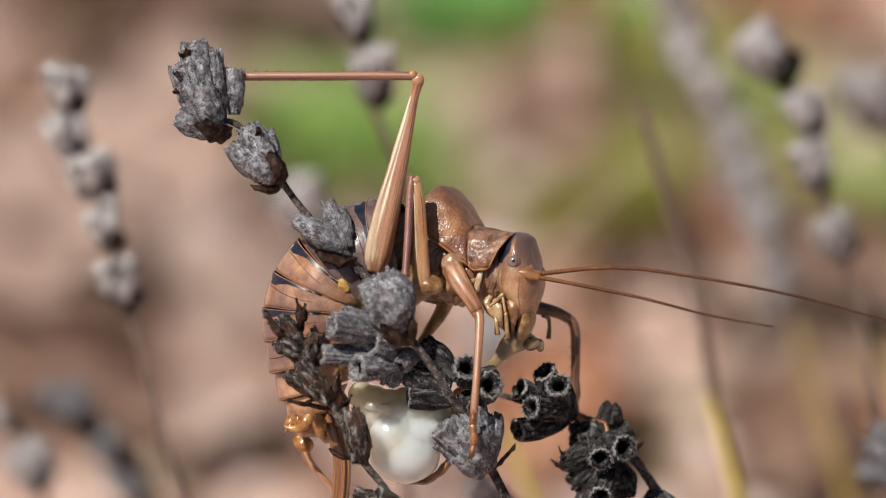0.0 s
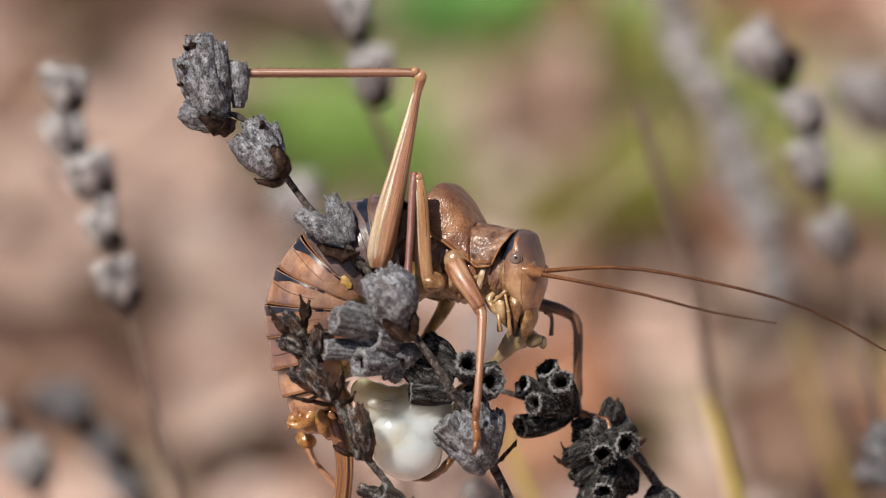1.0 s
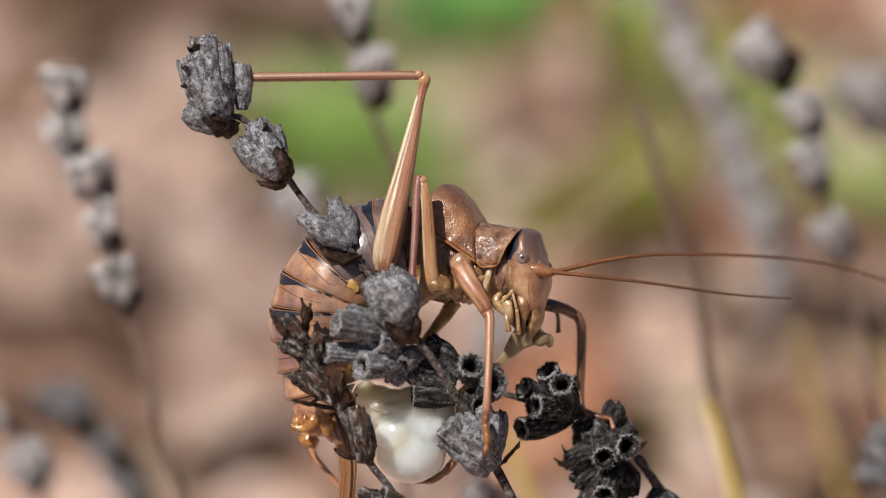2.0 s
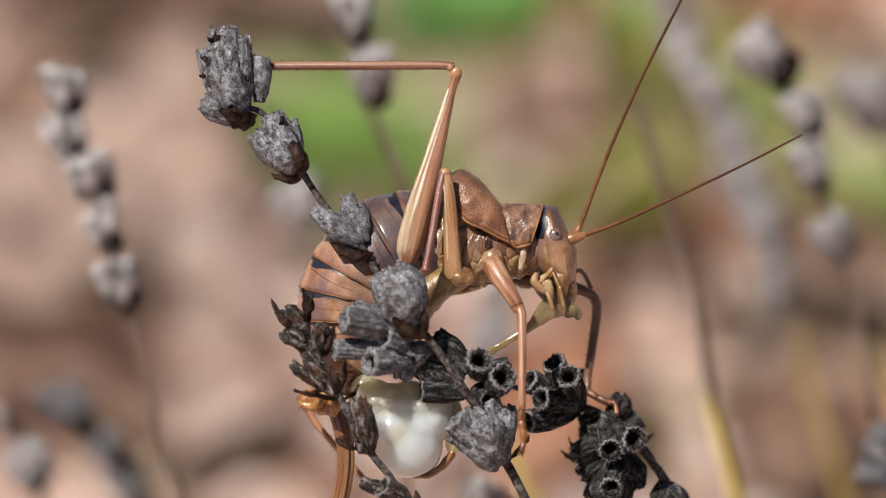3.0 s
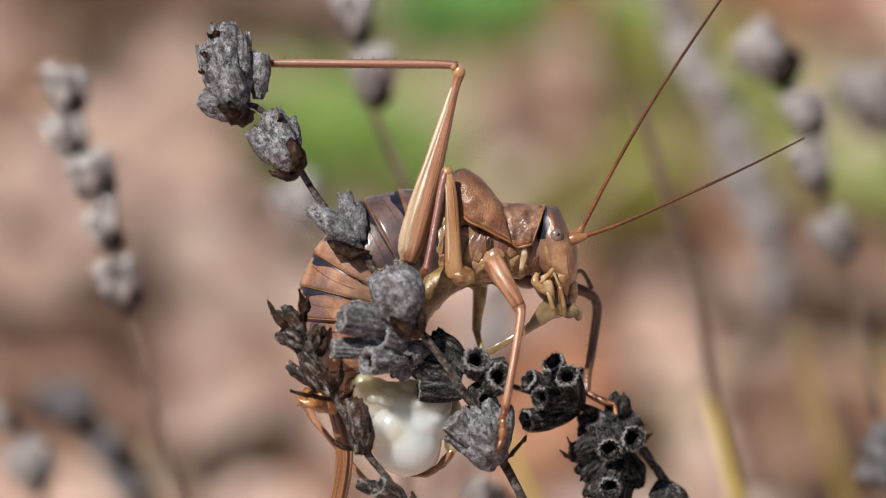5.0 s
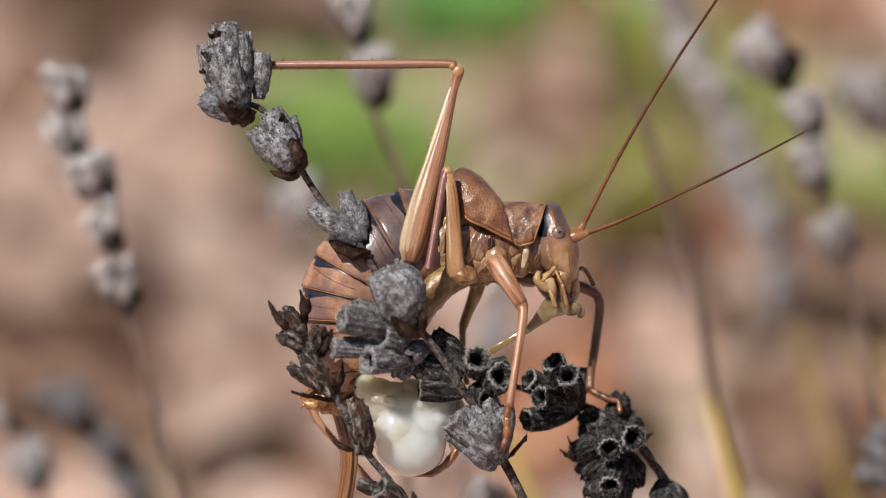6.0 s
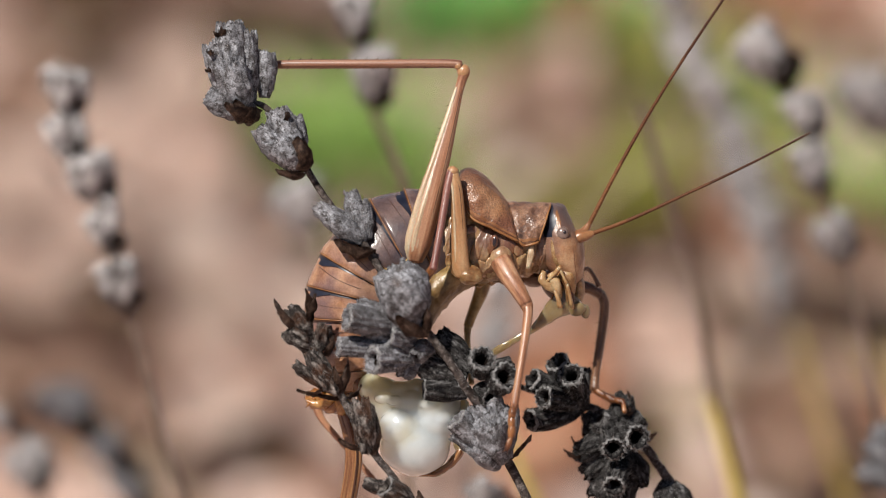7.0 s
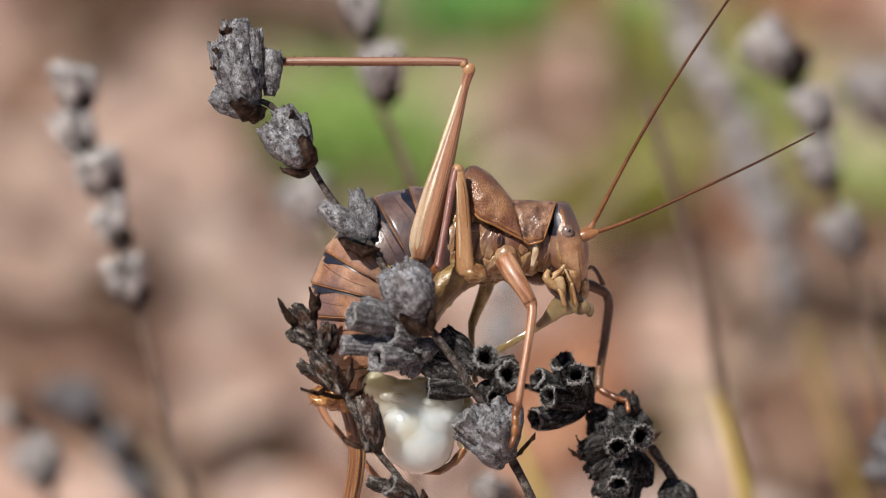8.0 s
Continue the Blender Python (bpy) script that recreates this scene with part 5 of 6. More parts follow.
bm = bmesh.new()
skin(bm, rings)
head = limb("head", "head", bm, HEADSHELL, "smooth chestnut head with small eyes")
for s in (-1, 1):
    e = part("eye", ball(bmesh.new(), (10.52, s * 2.78 if s < 0 else 2.25, 1.35), (0.53, 0.34, 0.57), 24, 16), EYE, head, "grey-brown compound eye")
    if s < 0:
        part("eye_spot", ball(bmesh.new(), (10.67, s * 3.04, 1.45), (0.17, 0.09, 0.19)), PUPIL, e, "dark spot")
    part("eye_rim", ball(bmesh.new(), (10.52, s * 2.58 if s < 0 else 2.2, 1.35), (0.62, 0.28, 0.66), 24, 14), HEADSHELL, e)
    part("collar_marking", head_patch(0.08, 0.43, s * 97, s * 150, 0.03, 4), DARK, head, "blue-black neck marking")
    part("brow_marking", head_patch(0.17, 0.36, s * 80, s * 94, 0.035, 0), MARGIN, head, "orange brow mark")
    part("suture", head_patch(0.50, 0.98, s * 62, s * 65, 0.006, 1), LIMB_BROWN, head, "dark face line")
    part("cheek", head_patch(0.46, 0.90, s * 106, s * 117, 0.05, 0), PALE, head, "pale orange cheek edge")
    part("socket", ball(bmesh.new(), (11.62, s * 1.3, 1.0), (0.5, 0.48, 0.54), 20, 14), HEADSHELL, head)
    part("mandible", tube([(10.32, s * 1.7, -2.05), (11.03, s * 1.9, -2.56), (11.23, s * 1.7, -3.56), (11.03, s * 1.0, -4.86)], [0.5, 0.62, 0.5, 0.2], n=14, flat=0.6), PALE, head, "pale mandible")
    part("mandible_tip", tube([(11.18, s * 1.75, -3.71), (11.33, s * 1.5, -4.46), (11.23, s * 0.9, -5.26)], [0.3, 0.32, 0.12], n=10, flat=0.7), SPINE, head, "dark mandible tip")
    part("palp", tube([(9.5, s * 1.8, -3.2), (9.85, s * 2.1, -3.7), (10.15, s * 2.2, -4.4), (10.34, s * 2.0, -5.15)], [0.16, 0.18, 0.2, 0.26], n=10), PALP, head, "pale jointed palp")
    bm = bmesh.new()
    for a, b, r in (((9.2, s * 2.2, -2.85), (10.24, s * 2.7, -1.68), 0.22), ((10.24, s * 2.7, -1.68), (10.92, s * 2.7, -3.12), 0.15), ((10.92, s * 2.7, -3.08), (11.35, s * 2.1, -5.1), 0.22)):
        m = [(p + q) / 2 for p, q in zip(a, b)]
        sweep(bm, [a, m, b], [r * 0.75, r * 0.8, r], n=10, steps=3)
        ball(bm, b, (r * 1.02, r, r * 1.02), 10, 8)
    part("palp", bm, PALP, head, "pale yellow jointed palp")
    bm = tube([(8.92, s * 2.0, -1.95), (8.72, s * 2.1, -2.66), (9.22, s * 2.2, -3.26), (9.82, s * 2.0, -3.76)], [0.2, 0.38, 0.36, 0.2], n=14, flat=0.8, rough=0.3)
    sweep(bm, [(9.42, s * 2.0, -2.15), (9.82, s * 2.1, -2.86), (10.12, s * 1.9, -3.76), (10.32, s * 1.5, -4.46)], [0.3, 0.5, 0.42, 0.15], n=14, flat=0.7, rough=0.3)
    part("maxilla", bm, PALP, head, "folded pale mouth parts")
part("labrum", tube([(11.63, 0, -2.05), (11.88, 0, -2.96), (11.93, 0, -4.06), (11.73, 0, -5.26)], [0.5, 0.66, 0.6, 0.25], n=18, flat=1.9, rough=0.08), PALE, head, "pale upper lip")
part("clypeus", tube([(11.63, 0, -1.45), (11.88, 0, -2.15), (11.93, 0, -2.56)], [0.6, 0.62, 0.5], n=18, flat=2.2), HEADSHELL, head)
part("throat", tube([(9.57, 0, -2.21), (10.07, 0, -3.46), (10.83, 0, -4.71)], [1.2, 1.1, 0.5], n=18, flat=1.2), SPINE, head, "dark mouth cavity")
part("neck", fold(tube([(7.57, 0, 0.25), (8.57, 0, 0.05), (9.57, 0, -0.2)], [2.3, 2.2, 1.9], n=60, steps=14, flat=1.05, rough=0.12), 0.14, 1.0, 6, (1.6, 1, 0.5)), PLEURA, cricket)
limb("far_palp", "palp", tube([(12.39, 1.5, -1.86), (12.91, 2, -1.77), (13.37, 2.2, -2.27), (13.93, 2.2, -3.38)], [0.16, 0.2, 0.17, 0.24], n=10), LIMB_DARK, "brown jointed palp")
# feelers: a root piece and more pieces that bend on it
FEELERS = {}


def feeler(key, pts, r0, r1):
    names, n = [], len(pts) - 1
    root = None
    for k in range(n):
        a, b = Vector(pts[k]), Vector(pts[k + 1])
        c = [a + (b - a) * (j / 8) for j in range(9)]
        fr = [r0 + (r1 - r0) * ((k + j / 8) / n) ** 0.7 for j in range(9)]
        bm = tube(c, fr, n=8, steps=3)
        for j in range(1, 10):                    # ring joints
            u = j / 10
            p = a + (b - a) * u
            rr = r0 + (r1 - r0) * ((k + u) / n) ** 0.7
            d = (b - a).normalized() * 0.1
            sweep(bm, [p - d, p, p + d], [rr * 0.96, rr * 1.025, rr * 0.96], n=8, steps=1)
        if root is None:
            root = limb(key, "antenna", bm, ANTENNA_BASE, "long thin ringed reddish brown antenna")
        else:
            names.append(part("flagellum", bm, ANTENNA_BASE if k < 3 else ANTENNA_MID if k < 7 else ANTENNA, root))
    FEELERS[key] = (root, names, [Vector(p) for p in pts])


feeler("feeler_up", [(12.49, -1, 1.35), (13.57, -0.96, 3.45), (14.64, -0.93, 5.54), (15.79, -1, 7.69), (17.01, -1.26, 9.89), (18.3, -1.63, 12.14), (19.72, -2, 14.49), (21.36, -2.33, 17.05), (23.13, -2.67, 19.72), (24.87, -3, 22.29), (26.52, -3.33, 24.67), (28.13, -3.67, 26.97), (29.74, -4, 29.25)], 0.22, 0.09)
feeler("feeler_out", [(12.67, -1.4, 1.2), (13.79, -1.58, 1.59), (14.91, -1.76, 1.97), (16.24, -2, 2.49), (17.9, -2.33, 3.22), (19.77, -2.73, 4.08), (21.63, -3.2, 4.96), (23.46, -3.75, 5.81), (25.28, -4.36, 6.68), (27.03, -5, 7.55), (28.69, -5.65, 8.4), (30.28, -6.33, 9.25), (31.86, -7, 10.1)], 0.22, 0.08)

for key, pts in (("feeler_up", [(11.3, -1, 0.7), (12.0, -1.1, 1.15), (12.5, -1.05, 1.55), (12.95, -1.0, 2.25)]), ("feeler_out", [(11.2, -1.4, 0.85), (12.0, -1.45, 1.05), (12.65, -1.45, 1.2), (13.3, -1.5, 1.42)])):
    part("scape", tube(pts, [0.4, 0.56, 0.44, 0.22], n=14, rough=0.15), MARGIN, JOINTS[key], "thick tan antenna base")

# hind leg on this side
bm = tube([(-2.77, -4.2, -1.04), (-2.47, -4.5, 0.54), (-1.58, -4.3, 4), (-0.45, -3.6, 7.98), (0.55, -3, 11.72), (1.19, -2.7, 14.21), (1.64, -2.6, 15.66)],
          [0.7, 1.12, 1.08, 0.80, 0.52, 0.38, 0.48], n=24, flat=0.7, ribs=6, rib=0.045)
spines(bm, (0.79, -2.9, 12.96), (-0.69, -3.5, 8.97), 8, 0.3, (-0.42, -0.1, 0.0), r=0.06)
femur = limb("hind_femur", "hind_femur", bm, [THIGH, SPINE], "long tapering hind thigh with pale streaks")
THIGH_LINE = [((-2.77, -4.2, -1.04), 0.7), ((-2.47, -4.5, 0.54), 1.12), ((-1.58, -4.3, 4), 1.08), ((-0.45, -3.6, 7.98), 0.80), ((0.55, -3, 11.72), 0.52), ((1.19, -2.7, 14.21), 0.38)]
for across, thick, a, b, mat, word in ((-0.72, 0.34, 0, 6, RIDGE, "ridge"), (-0.30, 0.24, 0, 4, RIDGE, "ridge"), (0.02, 0.15, 0, 3, RIDGE, "ridge"),
                                       (-0.50, 0.05, 1, 6, SPINE, "groove"), (0.55, 0.06, 1, 6, SPINE, "groove")):
    pts, rad = [], []
    for k, (p, r) in enumerate(THIGH_LINE[a:b]):
        t = (Vector(THIGH_LINE[min(k + a + 1, 5)][0]) - Vector(THIGH_LINE[max(k + a - 1, 0)][0])).normalized()
        side = Vector((t.z, 0, -t.x))
        sink = {"ridge": 0.84, "groove": 0.99}[word]
        pts.append(Vector(p) + side * across * r * 1.0 + Vector((0, -0.7 * r * math.sqrt(max(0.0, 1 - across * across)) * sink, 0)))
        rad.append(thick * (0.45 + 0.55 * min(1, r)) * (0.45 if k == b - a - 1 else 1) * (0.5 if k == 0 else 1))
    part(word, tube(pts, rad, n=10, steps=8, flat=0.7, rough=0.15), mat, femur, "cream lengthwise ridge" if word == "ridge" else "dark lengthwise groove")
part("knee", ball(ball(bmesh.new(), (1.54, -2.6, 15.66), (0.56, 0.42, 0.62), turn=20), (1.09, -2.6, 16.16), (0.42, 0.4, 0.4)), LIMB, femur, "pale knee")
bm = tube([(1.39, -2.6, 16.25), (-0.2, -2.5, 16.36), (-6.67, -2, 16.34), (-12.18, -1.2, 16.38), (-15.31, -0.6, 16.36)], [0.36, 0.38, 0.38, 0.40, 0.36], n=14, ribs=4, rib=0.05)
spines(bm, (-1.19, -2.5, 16.36), (-14.19, -0.9, 16.44), 13, 0.42, (0, -0.12, 0.34), (0.7, 0, 0), 0.08)
spines(bm, (-0.7, -2.5, 16.31), (-14.19, -0.9, 16.34), 9, 0.44, (0, -0.2, -0.32), (-0.9, 0, 0), 0.08)
limb("hind_tibia", "hind_tibia", bm, [SHIN, SPINE], "straight spiny hind shin")

# middle leg on this side
bm = tube([(1.58, -4.2, -2.32), (1.33, -4.5, -1.14), (1.19, -4.7, 1.53), (0.99, -4.7, 4.74), (0.64, -4.6, 6.72)], [0.80, 0.78, 0.68, 0.57, 0.50], n=18, flat=0.8, ribs=5, rib=0.03)
ball(bm, (0.64, -4.6, 6.77), (0.54, 0.46, 0.5), 16, 12)
mid_thigh = limb("mid_femur", "middle_femur", bm, LIMB, "tan middle thigh")
for dx, r, mat, word in ((0.36, 0.05, SPINE, "groove"), (-0.42, 0.12, RIDGE, "ridge")):
    part(word, tube([(p[0] + dx * k, p[1] - 0.46 * k, p[2]) for p, k in (((1.33, -4.5, -1.14), 1.0), ((1.19, -4.7, 1.53), 0.9), ((0.99, -4.7, 4.74), 0.78), ((0.74, -4.65, 6.17), 0.7))], [r * 0.7, r, r * 0.9, r * 0.5], n=10, steps=8, rough=0.15), mat, mid_thigh)
ball_bm = ball(ball(bmesh.new(), (2.05, -4.1, -2.25), (1.2, 0.95, 0.85), 32, 22, turn=10), (1.3, -4.0, -1.7), (0.85, 0.8, 0.8), 24, 16)
part("hip", fold(ball_bm, 0.10, 1.3, 2), PALE, mid_thigh, "pale rounded hip")
bm = tube([(0.54, -4.6, 6.82), (0.2, -4.9, 5.48), (-0.39, -5.6, 2.02), (-0.88, -6.2, -0.69), (-1.08, -6.4, -1.82)], [0.42, 0.36, 0.33, 0.32, 0.4], n=14)
shin = limb("mid_tibia", "middle_tibia", bm, LIMB_PINK, "purplish pink middle shin")
part("foot", tube([(-0.98, -6.3, -1.42), (-1.28, -6.2, -1.92), (-1.57, -6, -2.51)], [0.36, 0.38, 0.25], n=12, rough=0.2), CUTICLE, shin, "jointed rust-brown foot")
part("pad", fold(ball(bmesh.new(), (-2.82, -4.1, -0.99), (0.75, 0.4, 0.36), 40, 24, turn=-14), 0.14, 1.5, 4), YELLOW, cricket, "yellow joint membrane")

# foreleg on this side
bm = tube([(5.06, -3.4, -1.04), (5.64, -4.2, -2.13), (6.51, -4.9, -3.5), (7.3, -5.2, -4.88)], [0.95, 0.90, 0.72, 0.58], n=18, flat=0.85)
ball(bm, (7.3, -5.2, -4.93), (0.58, 0.5, 0.64), turn=-20)
limb("fore_femur", "fore_femur", bm, THIGH, "reddish brown bent foreleg thigh")
part("hip", ball(bmesh.new(), (5.11, -3, -0.7), (1.0, 0.9, 1.0), turn=-15), PLEURA, JOINTS["fore_femur"], "rounded hip")
bm = tube([(7.35, -5.2, -4.98), (7.39, -5.6, -5.86), (6.97, -6.6, -8.79), (6.46, -7.5, -11.7), (6.11, -8, -13.73)], [0.46, 0.42, 0.35, 0.33, 0.36], n=14)
shin = limb("fore_tibia", "fore_tibia", bm, [THIGH, SPINE], "pinkish foreleg shin")
bm = bmesh.new()
for a, b, r in (((6.11, -8, -13.63), (5.91, -8.1, -14.61), 0.36), ((5.91, -8.1, -14.51), (5.96, -8.2, -15.38), 0.34), ((5.96, -8.2, -15.28), (5.91, -8.2, -16.31), 0.36), ((5.91, -8.2, -16.16), (5.51, -8.4, -17.37), 0.26)):
    m = [(p + q) / 2 for p, q in zip(a, b)]
    sweep(bm, [a, m, b], [r * 0.8, r, r * 0.85], n=12, steps=3)
spike(bm, (5.51, -8.4, -17.28), (5.08, -8.4, -17.57), 0.12)
spike(bm, (5.51, -8.6, -17.26), (5.56, -8.6, -17.8), 0.12)
part("foot", bm, FOOT, shin, "jointed orange-brown foot")

# legs on the far side
bm = tube([(9.14, 2.4, -2.47), (10.93, 3, -2.98), (12.97, 3.4, -3.49), (14.19, 3.6, -4.11)], [0.6, 0.62, 0.52, 0.46], n=16)
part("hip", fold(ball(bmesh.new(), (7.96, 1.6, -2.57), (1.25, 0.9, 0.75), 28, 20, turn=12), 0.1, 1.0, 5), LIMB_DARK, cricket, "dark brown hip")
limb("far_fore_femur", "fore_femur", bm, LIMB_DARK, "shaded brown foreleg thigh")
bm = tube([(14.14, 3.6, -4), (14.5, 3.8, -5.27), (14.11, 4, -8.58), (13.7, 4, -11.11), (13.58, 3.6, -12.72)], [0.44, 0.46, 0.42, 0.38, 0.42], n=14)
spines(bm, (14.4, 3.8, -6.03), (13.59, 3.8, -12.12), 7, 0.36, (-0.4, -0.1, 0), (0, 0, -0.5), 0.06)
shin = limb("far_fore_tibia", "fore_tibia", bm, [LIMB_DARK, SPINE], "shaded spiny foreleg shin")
bm = bmesh.new()
for a, b, r in (((13.58, 3.6, -12.62), (14.58, 3.2, -13.21), 0.34), ((14.48, 3.2, -13.11), (15.47, 2.8, -13.6), 0.36), ((15.37, 2.8, -13.5), (16.16, 2.4, -13.68), 0.3), ((16.06, 2.4, -13.58), (16.24, 2, -14.67), 0.22)):
    m = [(p + q) / 2 for p, q in zip(a, b)]
    sweep(bm, [a, m, b], [r * 0.8, r, r * 0.85], n=12, steps=3)
part("foot", bm, FOOT, shin, "jointed rust-brown foot")
bm = tube([(3.73, 1.6, -2.47), (3.33, 1.8, -3.98), (2.62, 2, -5.75), (2.22, 2, -6.91)], [0.74, 0.62, 0.46, 0.42], n=14)
sweep(bm, [(2.22, 2, -6.81), (2.17, 1.6, -8.01), (2.31, 0.6, -9.99), (2.5, -0.4, -11.96)], [0.36, 0.28, 0.26, 0.28], n=12)
limb("far_mid_leg", "middle_leg", bm, OLIVE_LIMB, "thin yellowish olive middle leg")
bm = tube([(-11.33, 3, -13.91), (-10.82, 2.8, -15.22), (-9.3, 2.6, -17.03), (-7.27, 2.4, -19.34), (-5.25, 2.2, -21.75)], [0.5, 0.32, 0.26, 0.26, 0.28], n=14)
limb("far_hind_leg", "hind_tibia", bm, THIGH, "pale pinkish hind shin behind the abdomen")
part("knee", fold(ball(ball(bmesh.new(), (-11.33, 2.9, -13.65), (0.85, 0.7, 0.78), 28, 20), (-11.74, 3.1, -13.31), (0.6, 0.6, 0.6), 20, 14), 0.08, 1.1, 3), AMBER, JOINTS["far_hind_leg"], "amber knee")


# ---------------------------------------------------------------- what moves
def sway(x, z, dx, dz, turn, yaw=0.0, y=0.0, dy=0.0):
    """A shift and turn, in the stalks' plane, about the point x, z (millimetres, degrees clockwise)."""
    return pose((x + dx) * MM, (y + dy) * MM, (z + dz) * MM, 0, turn, 0) @ pose(0, 0, 0, 0, 0, yaw) @ pose(-x * MM, -y * MM, -z * MM)


STILL = Matrix.Identity(4)
CROUCH = sway(6.06, 2.05, -2.59, -1.97, 10.0, -22, 0)


def joint(key, *moves):
    """moves: (seconds, shift in the stalks' plane); those before 2 s are seen from the crouched thorax."""
    ob = JOINTS[key] if isinstance(key, str) else key
    walk(ob, [(t, (CROUCH.inverted() @ m) if t < 2.2 else m) for t, m in moves])


def two(key, m, rest=STILL):
    joint(key, (0.0, m), (1.8, m), (2.7, rest), (8.0, rest))


